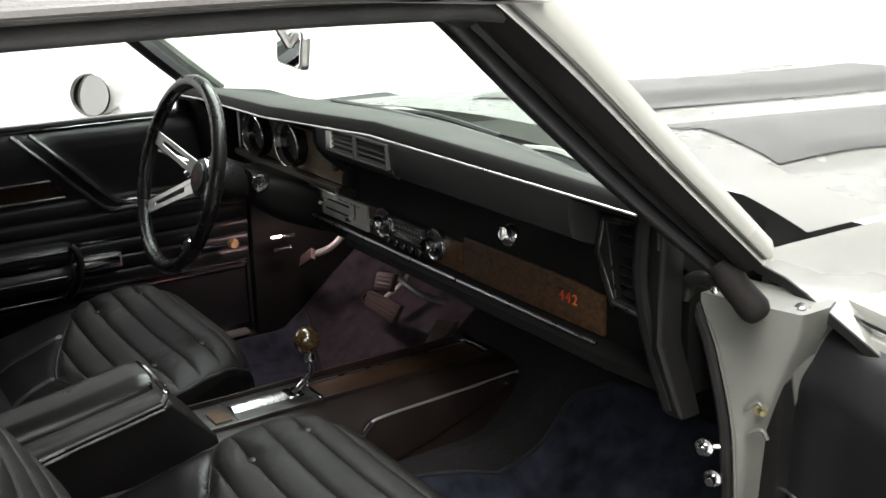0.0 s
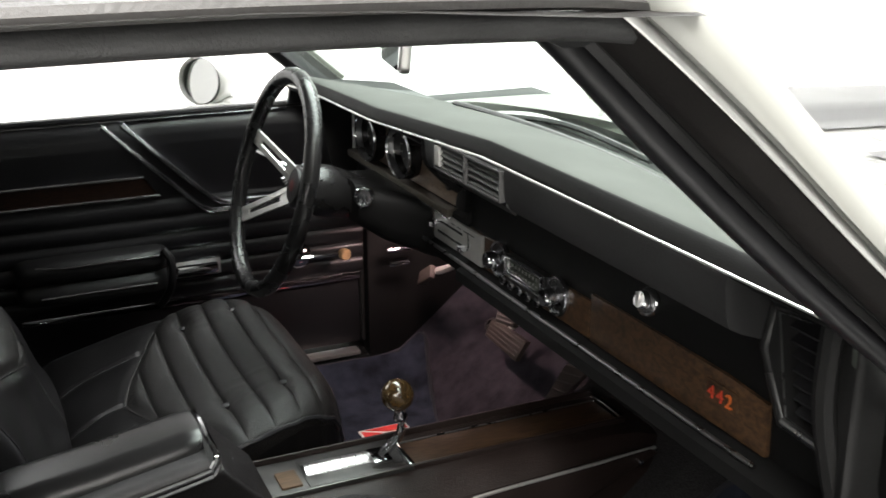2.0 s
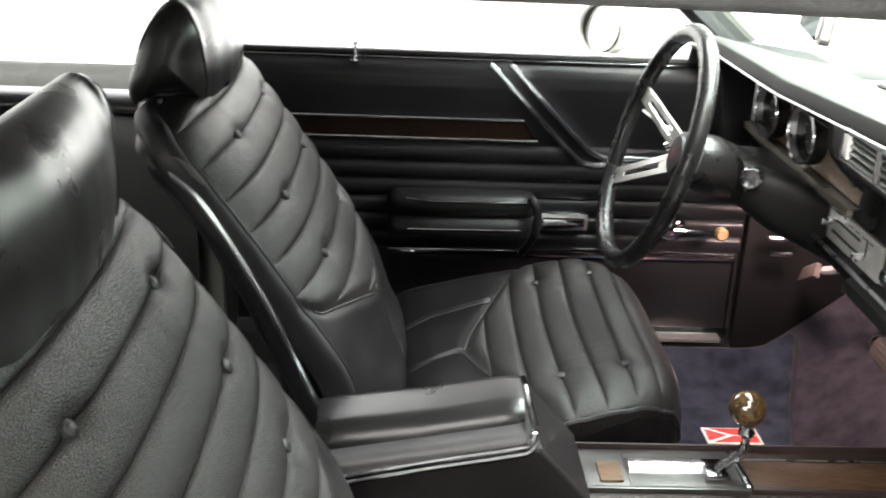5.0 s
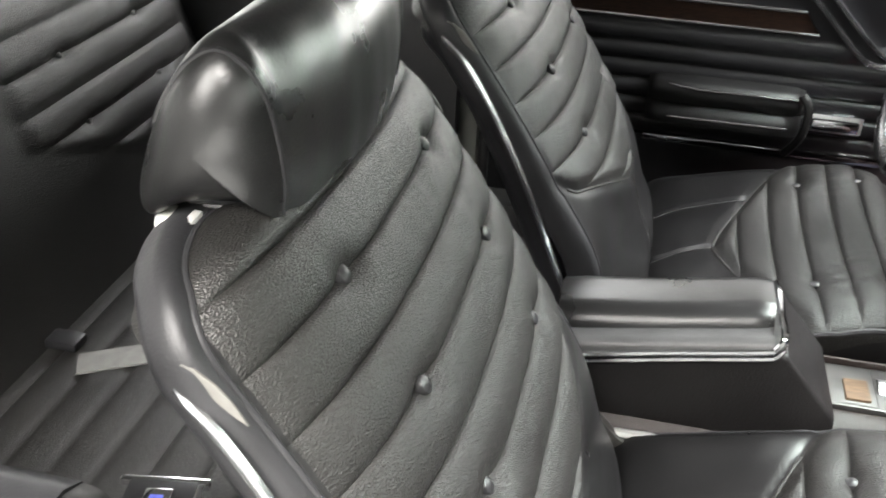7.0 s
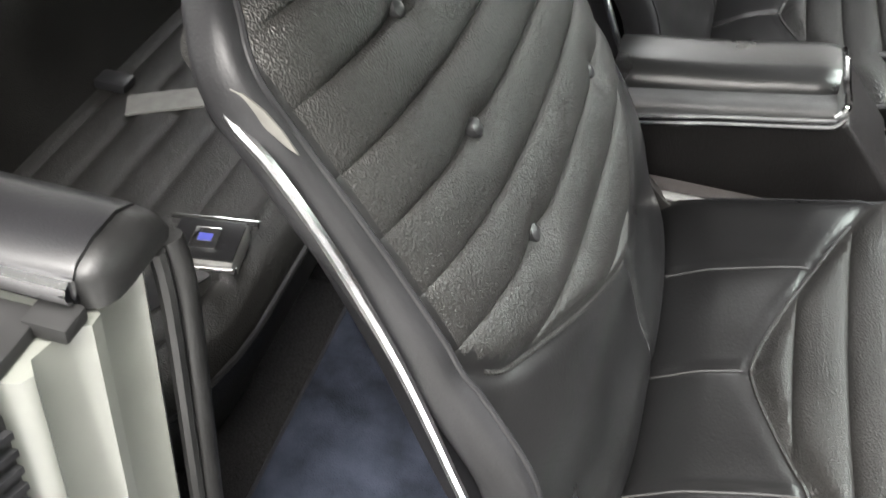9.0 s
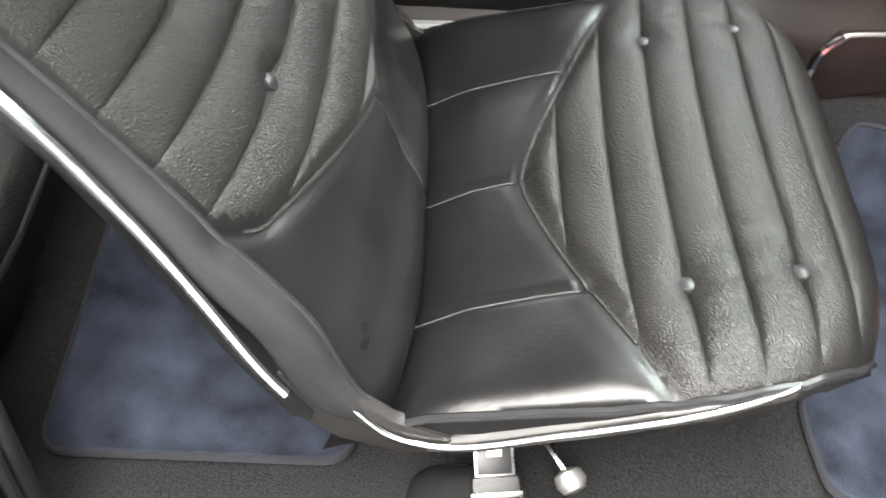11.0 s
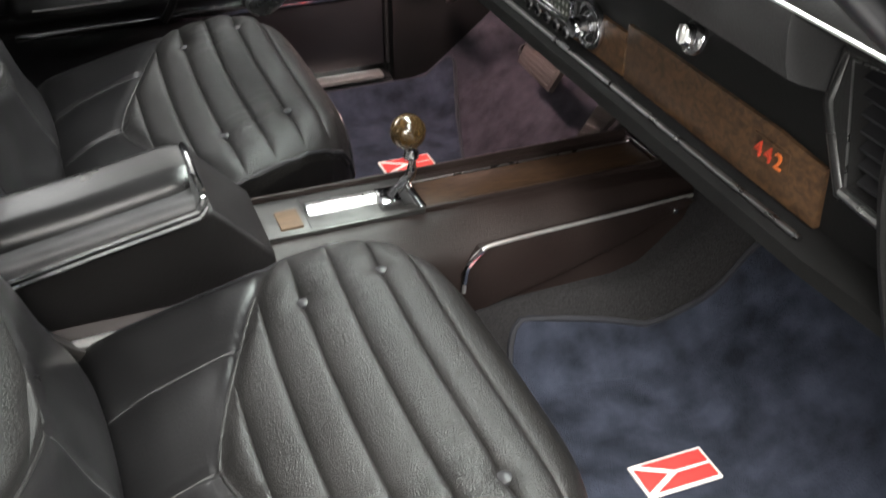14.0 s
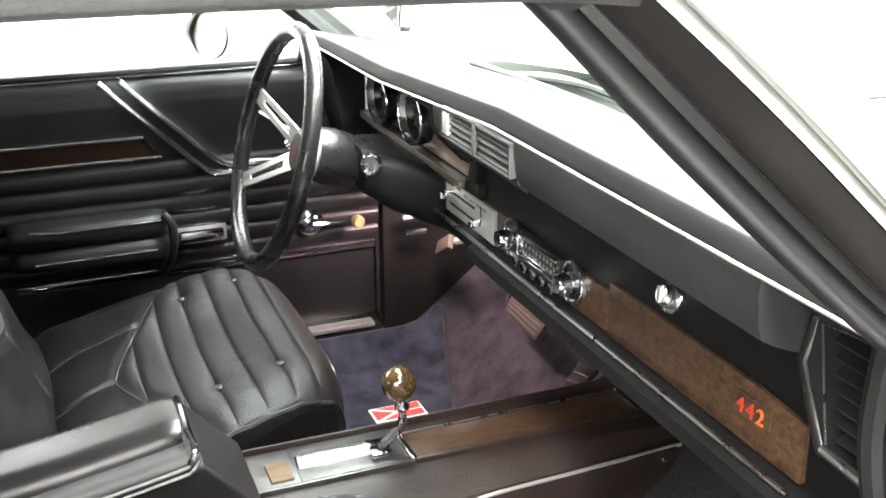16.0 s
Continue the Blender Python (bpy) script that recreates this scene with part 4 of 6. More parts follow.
        # Crescent plate drawn in place of a pale reflection on the shell lip.
        lens = [(-0.394, 0.957), (-0.389, 0.9605), (-0.381, 0.958), (-0.368, 0.949), (-0.357, 0.937), (-0.347, 0.922), (-0.356, 0.927), (-0.370, 0.938), (-0.384, 0.947)]
        part("trim_sheen", slab([(s * 0.279, y, z) for y, z in lens], (s * 0.002, 0, 0), 0.0008), LIP_SHEEN, seat, "pale sheen on the shell lip beside the chrome strip")
        cover = [(-0.214, 0.586), (-0.207, 0.612), (-0.178, 0.606), (-0.145, 0.580), (-0.112, 0.548), (-0.070, 0.528), (-0.050, 0.516), (-0.060, 0.506), (-0.104, 0.501), (-0.160, 0.522), (-0.196, 0.556)]
        part("shell_end", slab([(s * 0.262, y, z) for y, z in cover], (s * 0.014, 0, 0), 0.004), SHELL, seat, "smooth vinyl hinge cover")
        part("hinge_cover", lathe([(0, 0.010), (0.018, 0.009), (0.026, 0.003), (0.027, -0.006)], (s * 0.262, -0.178, 0.590), (s, 0, 0), 20), VINYL, seat)
    # headrest on its post
    part("headrest_post", block(-0.183, 0.183, -0.452, -0.422, 0.965, 1.004, 0.006), SILVER, seat, "pale metal headrest bracket")
    prof = [(-0.353, 0.999), (-0.3495, 1.030), (-0.351, 1.068), (-0.357, 1.098), (-0.371, 1.122), (-0.395, 1.132), (-0.421, 1.120), (-0.442, 1.090), (-0.456, 1.054), (-0.4655, 1.020), (-0.464, 1.000), (-0.452, 0.994), (-0.430, 1.003), (-0.405, 1.005), (-0.380, 1.003), (-0.353, 0.999)]
    ring = smooth_path([(0, y, z) for y, z in prof], 4)[:-1]
    cen = Vector((0, -0.412, 1.058))

    def cap(p, s):
        """A point of the stuffed end: crisp at the front fold, round at the back and the top."""
        fold = smooth01(-0.440, -0.360, p.y) * smooth01(1.135, 1.06, p.z)
        k = max(0.0, 1 - s ** (2.4 - 1.25 * fold)) ** 0.5
        under = 0.016 * min(1.0, s * 4) * smooth01(1.03, 0.995, p.z) * smooth01(-0.466, -0.435, p.y) * smooth01(-0.353, -0.375, p.y)
        q = cen + (p - cen) * k
        return Vector((0.158 + 0.040 * s - 0.006 * fold * (1 - s), q.y - 0.017 * smooth01(-0.430, -0.355, p.y) * (1 - s), q.z + under * (1 - s)))

    ss = [1.0, 0.985, 0.94, 0.86, 0.74, 0.60, 0.45, 0.30, 0.18, 0.08, 0.0]
    secs = [[Vector((-v.x, v.y, v.z)) for v in (cap(p, t) for p in ring)] for t in ss]
    for u in np.linspace(-0.94, 0.94, 25):
        sag = 0.0025 * noise.noise((u * 5, 1.7, 0.4))
        secs.append([Vector((u * 0.155, p.y + (sag - 0.019 * abs(u) ** 2.6) * smooth01(-0.430, -0.355, p.y), p.z + 0.002 * (1 - u * u))) for p in ring])
    secs += [[cap(p, t) for p in ring] for t in ss[::-1]]
    part("headrest", loft(secs), GLOSSY_LEATHER, seat, "padded black leather headrest", sharp=50)
    n_top = len(ring) * 8 // len(prof)
    for sg in (-1, 1):
        line = []
        for i in range(0, n_top + 1):
            v = cap(ring[i], 0.02 + 0.50 * smooth01(0, n_top * 0.6, i))
            line.append((sg * v.x, v.y, v.z))
        part("headrest_piping", tube(line, 0.0019, 6), PIPING, seat)
        lip = [cap(p, 0.10) for p in ring if p.z < 1.006 and p.y < -0.352]
        part("headrest_hem", tube([(sg * v.x, v.y, v.z) for v in lip], 0.002, 6), PIPING, seat)
    seat.location.x = cx
    return seat


seat_p = bucket_seat(0.383, "black quilted leather passenger bucket seat with chrome edge strips")
seat_d = copy_thing(seat_p, pose(-0.383, 0, 0.345))
inner_trim = max((c for c in seat_d.children if c.name.startswith("cushion_trim")), key=lambda c: max(v.co.x for v in c.data.vertices))
bpy.data.objects.remove(inner_trim)
for c in [c for c in seat_d.children if c.name.startswith(("seat_shell", "shell_end"))]:
    bpy.data.objects.remove(c)
ORIGIN[seat_d] = Vector((0, 0, 0.345))
skirt = [[(p.x * k, p.y * (k if p.y > 0 else 1.0), max(p.z - dz, 0.45)) for p in CUSHION_RIM] for k, dz in ((1.0, 0.008), (1.004, 0.030), (0.995, 0.060), (0.97, 0.095), (0.92, 0.125))]
part("cushion_skirt", sheet(skirt), LEATHER_SMOOTH, seat_d, "plain leather side of the cushion", sharp=80)
seat_d["label"] = "black quilted leather driver bucket seat behind the steering wheel"
BAND = mat("grey_band_mark", (0.10, 0.10, 0.092), 0.5)
LOUVRE = mat("grey_louvre", (0.07, 0.07, 0.07), 0.4, 0.3)
CLUSTER = mat("dark_metal_louvre", (0.10, 0.10, 0.097), 0.38, 0.9)
PANEL = wood("grey_brown_wood", (0.105, 0.075, 0.052), (0.19, 0.140, 0.100), (1.5, 1, 4))

# ------------------------------------------------------------------ rear seat
rear = thing("rear_bench", (0, -0.75, 0.345), "black pleated leather rear bench seat with lap belts on it", "car seat")


def rear_z(x, y):
    z = interp(y, [-1.02, -0.95, -0.80, -0.62, -0.55, -0.52, -0.505], [0.455, 0.470, 0.495, 0.520, 0.522, 0.512, 0.490])
    e = abs(x) / 0.66
    z -= 0.03 * e ** 8
    f = (y + 0.50) / 0.062
    ins = smooth01(0.60, 0.585, abs(x)) * smooth01(-0.98, -0.955, y)
    z += ins * puff((f - math.floor(f)) - 0.5, 0.5, 0.007) * (1 - e ** 10)
    return z


top = []
for j in range(91):
    y = -1.02 + 0.515 * j / 90
    row = []
    for u in np.linspace(-1, 1, 61):
        x = 0.63 * u
        yy = y - (0.085 * max(0.0, (abs(x) - 0.40) / 0.23) ** 2.2) * smooth01(-0.85, -0.52, y)
        row.append(Vector((x, yy, rear_z(x, y))))
    top.append(row)
part("cushion", skin(top, [lambda c, o: c + Vector((0, 0, -0.02)), lambda c, o: Vector((c.x, c.y * 1.0 - 0.03 * smooth01(-0.6, -0.5, c.y), 0.36))]), LEATHER, rear)
part("cushion_piping", tube([(p.x, p.y + 0.003, p.z - 0.004) for p in top[-1][::2]], 0.004, 6), PIPING, rear)
RB0, RB1 = Vector((0, -0.885, 0.46)), Vector((0, -1.06, 0.92))
RBN = Vector((0, 0.46, 0.175)).normalized()


def rear_back(x, f, extra=0.0):
    """Two quilted panels on the bench's back, f from the crease up."""
    p = RB0.lerp(RB1, f)
    d = f * 0.49
    e = abs(x) / 0.66
    h = -0.03 * e ** 8 - 0.03 * smooth01(0.93, 1.0, f) + 0.03 * smooth01(0.0, 0.5, f)
    cx = abs(x) - 0.33
    ins = smooth01(0.275, 0.26, abs(cx)) * smooth01(0.16 + 0.10 * abs(cx) / 0.26, 0.18 + 0.10 * abs(cx) / 0.26, d)
    g = d / 0.052
    h += ins * puff((g - math.floor(g)) - 0.5, 0.5, 0.009)
    for bx in (-0.12, 0.12):
        for bd in (0.260, 0.364):
            h -= 0.007 * math.exp(-(((cx - bx) / 0.02) ** 2 + ((d - bd) / 0.014) ** 2))
    q = p + RBN * (h + extra)
    return Vector((x, q.y, q.z))


top = [[rear_back(0.66 * u, j / 90) for u in np.linspace(-1, 1, 81)] for j in range(91)]
part("backrest", skin(top, [lambda c, o: c - RBN * 0.03, lambda c, o: c - RBN * 0.09]), LEATHER, rear)
for sx_ in (-1, 1):
    for bx in (0.21, 0.45):
        for bd in (0.260, 0.364):
            part("button", lathe([(0.0085, -0.003), (0.0085, 0.0), (0.0075, 0.003), (0.004, 0.005), (0, 0.0055)], rear_back(sx_ * bx, bd / 0.49, 0.002), RBN, 12), PIPING, rear, "leather covered button")


def lap_belt(name, loc, label):
    return thing(name, loc, label, "seat belt", "rear lap belts")


# rear lap belt with its square push-button buckle
belt = lap_belt("lap_belt", (0.40, -0.60, 0.51), "black rear lap belt with a square bright buckle")
bx0, by0, bz0 = 0.364, -0.581, 0.535
R = Matrix.Translation((bx0, by0, bz0)) @ Euler((0.05, 0.12, 0.12)).to_matrix().to_4x4() @ Matrix.Scale(1.25, 4)


def placed(bm, m):
    bm.transform(m)
    return bm


bk = part("buckle", placed(block(-0.026, 0.026, -0.031, 0.031, -0.010, 0.010, 0.004), R), SATIN, belt, "satin metal buckle body")
part("buckle_plate", placed(block(-0.024, 0.022, -0.030, 0.030, 0.0102, 0.0125, 0.001), R), VINYL, bk, "dark buckle face")
part("button_frame", placed(block(-0.012, 0.012, -0.012, 0.012, 0.0127, 0.0155, 0.001), R), CHROME, bk, "bright square release button")
part("button_mark", placed(block(-0.004, 0.004, -0.006, 0.006, 0.0157, 0.0162, 0.0), R), BLUE_LOGO, bk, "blue mark on the button")
part("buckle_bar", placed(block(-0.029, -0.022, -0.040, 0.040, 0.004, 0.012, 0.002), R), CHROME, bk, "bright buckle bar")
part("buckle_lip", placed(block(0.022, 0.030, -0.033, 0.033, -0.008, 0.006, 0.002), R), CHROME, bk, "bright buckle lip")


def strap(pts, w, th, up):
    rows = []
    pts = smooth_path(pts, 6)
    for i, p in enumerate(pts):
        d = (pts[min(i + 1, len(pts) - 1)] - pts[max(i - 1, 0)]).normalized()
        s = d.cross(Vector(up)).normalized()
        t = s.cross(d)
        rows.append([p - s * w / 2, p + s * w / 2, p + s * w / 2 + t * th, p - s * w / 2 + t * th])
    return loft(rows)


part("webbing", strap([(0.37, -0.575, 0.530), (0.42, -0.60, 0.527), (0.52, -0.66, 0.522), (0.58, -0.72, 0.510), (0.62, -0.80, 0.495)], 0.046, 0.002, (0, 0, 1)), VINYL, belt, "black belt webbing")
belt2 = lap_belt("lap_belt", (0.05, -0.72, 0.51), "grey rear lap belt strap lying along the bench")
part("webbing", strap([(0.100, -0.825, 0.499), (0.085, -0.79, 0.504), (0.050, -0.70, 0.516), (0.015, -0.61, 0.526), (-0.01, -0.545, 0.522)], 0.046, 0.003, (0, 0, 1)), WEBBING, belt2, "light grey belt webbing")
part("tongue", block(0.035, 0.070, -0.892, -0.845, 0.494, 0.508, 0.005), VINYL, belt2, "black belt tongue")

# ------------------------------------------------------------------ centre console
con = thing("centre_console", (0, 0.25, 0.36), "black centre console with wood inlay, chrome shift plate and padded armrest", "console")
PX0, PX1, PZ = -0.066, 0.026, 0.585
secs = []
for y in np.linspace(-0.20, 0.80, 21):
    zt = PZ - 0.004 - 0.03 * smooth01(0.66, 0.80, y)
    w = 0.100 - 0.006 * smooth01(0.3, 0.75, y)
    secs.append([(PX0 - 0.010, y, zt), (PX1 + 0.012, y, zt), (PX1 + 0.030, y, zt - 0.004), (w - 0.012, y, zt - 0.030), (w, y, zt - 0.050), (w + 0.004, y, 0.44), (-w - 0.02, y, 0.44), (-w - 0.015, y, zt - 0.05), (PX0 - 0.022, y, zt - 0.010)])
part("console_body", loft(secs), CONSOLE, con, sharp=30)
# frame round the top plate
part("plate_rail", block(PX1, PX1 + 0.007, 0.125, 0.340, PZ - 0.006, PZ + 0.003, 0.002), GUTTER, con, "satin metal plate edge")
part("inlay_edge", block(PX1, PX1 + 0.006, 0.3405, 0.695, PZ - 0.006, PZ + 0.003, 0.002), CONSOLE, con, "brown-black inlay edge")
part("plate_rail", block(PX0 - 0.005, PX0, 0.125, 0.695, PZ - 0.006, PZ + 0.006, 0.002), CONSOLE, con, "brown-black raised plate edge")
part("inlay_line", tube([(PX0 + 0.0225, 0.346, PZ - 0.001), (PX0 + 0.0225, 0.684, PZ - 0.001)], 0.0012, 6), DIM_METAL, con, "thin bright line beside the inlay")
part("plate_end", block(PX0, PX1, 0.688, 0.695, PZ - 0.006, PZ + 0.005, 0.002), CHROME, con, "bright plate end")
part("plate_end", block(PX0, PX1, 0.125, 0.131, PZ - 0.006, PZ + 0.005, 0.002), CHROME, con, "bright plate end")
rows = []
for y in np.linspace(0.194, 0.318, 13):
    rows.append([(-0.026 + 0.022 * math.sin(a), y, PZ - 0.0155 + 0.021 * math.cos(a) + 0.0006 * math.sin(y * 60)) for a in np.linspace(-1.35, 1.35, 19)])
part("shift_plate", sheet(rows), BRIGHT, con, "polished curved metal shift cover")
part("plate_gutter", block(PX0, PX1, 0.190, 0.335, PZ - 0.008, PZ - 0.002, 0.001), GUTTER, con, "dull metal gutter")
part("plate_insert", block(PX0 + 0.034, PX1 - 0.014, 0.152, 0.182, PZ - 0.008, PZ + 0.001, 0.002), TAN, con, "small tan wood insert")
part("plate_pan", block(PX0, PX1, 0.131, 0.190, PZ - 0.010, PZ - 0.0025, 0.001), GUTTER, con, "satin metal tray")
part("wood_inlay", block(PX0 + 0.024, PX1 - 0.006, 0.346, 0.684, PZ - 0.010, PZ - 0.0015, 0.002), INLAY, con, "glossy brown wood inlay")
part("divider", block(PX0, PX1, 0.336, 0.343, PZ - 0.008, PZ + 0.003, 0.002), CHROME, con, "bright divider bar")
part("shift_slot", block(-0.040, 0.008, 0.318, 0.334, PZ - 0.008, PZ - 0.001, 0.001), DARK, con, "dark lever slot")
# leather side panel with a bright edge
side = [(0.385, 0.562), (0.45, 0.564), (0.69, 0.572), (0.705, 0.562), (0.60, 0.520), (0.51, 0.492), (0.385, 0.462), (0.362, 0.462), (0.362, 0.52)]
part("side_panel", slab([(0.098, y, z) for y, z in side], (0.012, 0, 0), 0.003), CONSOLE, con, "brown-black grained side panel")
part("panel_edge", tube(smooth_path([(0.113, 0.362, 0.500), (0.113, 0.366, 0.535), (0.112, 0.384, 0.558), (0.110, 0.42, 0.564), (0.108, 0.55, 0.567), (0.106, 0.70, 0.571)], 5), 0.0028, 6), SATIN, con, "satin metal panel edge")
part("bright_corner", tube(smooth_path([(0.114, 0.362, 0.515), (0.114, 0.367, 0.540), (0.113, 0.388, 0.560)], 5), 0.004, 6), CHROME, con, "bright corner piece")
part("screw", lathe([(0.0045, -0.002), (0.0045, 0.001), (0.003, 0.003), (0, 0.0035)], (0.112, 0.672, 0.555), (1, 0, 0), 12), CHROME, con, "small bright screw head")
part("lower_strip", tube([(0.108, -0.16, 0.545), (0.113, -0.05, 0.553), (0.113, 0.10, 0.562)], 0.006, 8), SATIN, con, "satin metal lower strip")

# armrest bin
secs = []
for y, zt in ((-0.21, 0.640), (-0.10, 0.650), (0.0, 0.668), (0.045, 0.678), (0.062, 0.674), (0.128, 0.600), (0.130, 0.575)):
    secs.append([(x, y, z) for x, z in rounded(-0.082, 0.084, 0.55, zt, 0.010)])
part("armrest_bin", loft(secs), BIN, con, "black armrest bin", sharp=30)
secs = []
for y, dz, k in ((-0.205, -0.030, 0.96), (-0.18, -0.026, 1.0), (-0.08, -0.012, 1.0), (0.02, 0.006, 1.0), (0.036, 0.008, 0.98), (0.044, 0.008, 0.93)):
    prof = rounded(-0.050, 0.058, 0.640, 0.704, 0.0310, 7)
    secs.append([(x * k, y, 0.675 + (z - 0.675) * k + dz) for x, z in prof])
part("armrest_pad", loft(secs), GLOSSY_LEATHER, con, "rounded black armrest pad", sharp=50)
secs = []
for y, dz in ((-0.195, -0.034), (-0.08, -0.014), (0.02, 0.004), (0.044, 0.008)):
    secs.append([(x, y, z + dz) for x, z in rounded(0.040, 0.087, 0.655, 0.684, 0.012)])
part("armrest_edge_pad", loft(secs), GREY_PAD, con, "grained edge roll of the armrest", sharp=50)
for o in (0.0, 0.009):
    part("armrest_trim", tube(smooth_path([(0.088, -0.185, 0.632 - o), (0.088, -0.08, 0.655 - o), (0.089, 0.03, 0.677 - o), (0.087, 0.048, 0.682 - o), (0.082, 0.056, 0.690 - o)], 5), 0.0035, 7), CHROME, con, "chrome armrest strip")
part("armrest_front_trim", tube(smooth_path([(0.088, 0.046, 0.682), (0.087, 0.052, 0.692), (0.080, 0.053, 0.700), (0.05, 0.051, 0.7035), (0.0, 0.051, 0.705), (-0.04, 0.051, 0.700)], 5), 0.0045, 8), CHROME, con, "chrome armrest end strip")

# gear lever
lever = thing("gear_lever", (-0.02, 0.30, PZ), "curved chrome gear lever with a brown ball knob", "gear lever")
part("rod", tube(smooth_path([(-0.012, 0.300, 0.580), (-0.008, 0.312, 0.598), (0.000, 0.330, 0.622), (0.002, 0.333, 0.645), (0.002, 0.329, 0.664)], 6), [0.0105] * 8 + [0.0095] * 8 + [0.0075] * 9, 10, flat=0.7), CHROME, lever)
part("collar", lathe([(0.0065, 0), (0.0100, 0.001), (0.0105, 0.006), (0.008, 0.010), (0.0085, 0.018), (0.006, 0.020)], (0.002, 0.332, 0.648), (0, -0.06, 1), 16), CHROME, lever, "chrome lock collar")
part("knob", lathe([(0.006, -0.0235)] + [(0.0235 * math.cos(a), 0.0235 * math.sin(a)) for a in np.linspace(-1.3, 1.5, 14)] + [(0, 0.0235)], (0.002, 0.328, 0.687), (0, -0.06, 1), 28), AMBER, lever, "brown marbled ball knob")
part("base_clip", block(-0.030, 0.010, 0.288, 0.316, PZ + 0.0005, PZ + 0.009, 0.003), CHROME, lever, "bright lever base")

# ------------------------------------------------------------------ dashboard
dash = thing("dashboard", (0, 0.55, 0.80), "black padded dashboard with wood panels, chrome trim and round dials", "dashboard")
R_ = [(0.415, 1.043), (0.413, 1.030), (0.416, 1.002), (0.421, 0.988), (0.434, 0.981), (0.468, 0.976), (0.486, 0.962), (0.492, 0.930), (0.492, 0.893), (0.494, 0.835), (0.478, 0.828), (0.466, 0.822), (0.464, 0.808), (0.480, 0.798), (0.56, 0.796), (0.62, 0.85), (0.62, 1.0), (0.50, 1.046)]
V_ = R_[:]
S_ = [R_[0], (0.440, 1.030), (0.474, 1.024), (0.476, 0.990), (0.478, 0.965)] + R_[5:]
C_ = [(0.415, 1.019), (0.425, 1.012), (0.450, 1.006), (0.480, 1.003), (0.496, 1.000), (0.496, 0.950), (0.496, 0.902), (0.484, 0.897), (0.484, 0.888), (0.494, 0.882), (0.494, 0.835), (0.480, 0.824), (0.478, 0.812), (0.490, 0.802), (0.56, 0.800), (0.62, 0.85), (0.62, 1.0), (0.50, 1.019)]
L_ = [(0.405, 1.015), (0.410, 1.008), (0.420, 0.998), (0.428, 0.985), (0.434, 0.970), (0.438, 0.945), (0.442, 0.910), (0.447, 0.880), (0.452, 0.865), (0.460, 0.850), (0.465, 0.835), (0.470, 0.824), (0.475, 0.812), (0.485, 0.802), (0.56, 0.800), (0.62, 0.85), (0.62, 1.0), (0.50, 1.015)]
stations = [(-0.735, L_), (-0.632, L_), (-0.612, C_), (-0.102, C_), (-0.098, [(y, z - (0.010 if z > 1.03 else 0)) for y, z in V_]), (0.150, V_), (0.156, R_), (0.578, R_), (0.5815, S_), (0.70, [(y + 0.01, z) for y, z in S_])]
# Lower and recessed faces are blackened in place of the shade there.
part("dash_face", loft([[(x, y, z) for y, z in p] for x, p in stations]), PAD, dash, "black dash face", sharp=35, second=SHADE_BLACK, where=lambda c: c.z < 0.832 or c.x < -0.60 or (c.y > 0.43 and c.z < 0.9805))


def glass_line(x):
    return 0.615 - 0.17 * (abs(x) / 0.70) ** 2.2


def brow_y(x):
    return 0.413 - 0.015 * smooth01(0.6, 0.74, -x)


def brow_z(x):
    return interp(x, [-0.74, -0.30, 0.10, 0.70], [-0.032, -0.026, 0.0, 0.0])


def edge_roll(x):
    return interp(x, [-0.74, 0.0, 0.62], [0.006, 0.0075, 0.013])


rows = []
xs = np.linspace(-0.735, 0.70, 49)
for d, z in ((0.004, 1.040), (0.0, 1.046), (0.12, 1.0505), (0.45, 1.0575), (0.8, 1.0630), (1.0, 1.0645)):
    rows.append([(x, brow_y(x) + d * edge_roll(x) if d != 0.004 else brow_y(x) + d, z - 0.006 * (abs(x) / 0.7) ** 3 + brow_z(x)) for x in xs])
for f, z in ((0.04, 1.0655), (0.12, 1.066), (0.35, 1.060), (0.7, 1.045), (1.0, 1.028), (1.05, 1.0)):
    rows.append([(x, brow_y(x) + edge_roll(x) + (max(glass_line(x), brow_y(x) + 0.035) - brow_y(x) - edge_roll(x)) * f, z - 0.006 * (abs(x) / 0.7) ** 3 + brow_z(x) * (1 - 0.9 * min(1, f))) for x in xs])
# Pale for glare on top, blackened for shade along the front roll.
part("dash_top", sheet(rows), DASH_TOP, dash, "dark grained dash top pad paled for glare, its front roll blackened", sharp=60, second=SHADE_BLACK, where=lambda c: c.y < brow_y(c.x) + edge_roll(c.x) * 0.97)
part("brow_moulding", tube([(x, brow_y(x) - 0.004, 1.0445 + brow_z(x)) for x in xs], 0.0017, 8, up=(0, 0, 1)), SATIN, dash, "chrome moulding along the dash edge")
part("defroster_vent", tube([(x, glass_line(x) - 0.03, 1.035) for x in np.linspace(-0.3, 0.55, 18)], 0.008, 6, flat=0.4), RUBBER, dash, "black defroster slot")

# lower wood strip, in two lengths
part("wood_strip", block(-0.270, 0.241, 0.4885, 0.498, 0.8365, 0.8865, 0.002), BURL, dash, "dark brown wood strip")
gb = part("glove_box_door", slab([(0.245, 0.4875, 0.8365), (0.565, 0.4875, 0.8365), (0.565, 0.4875, 0.893), (0.50, 0.4875, 0.898), (0.245, 0.4875, 0.898)], (0, 0.012, 0), 0.0015), BURL, dash, "burl wood glove box front")
part("lower_moulding", tube([(x, 0.4755, 0.8305) for x in np.linspace(-0.30, 0.241, 12)], 0.0030, 7), DIM_METAL, dash, "chrome lower moulding")
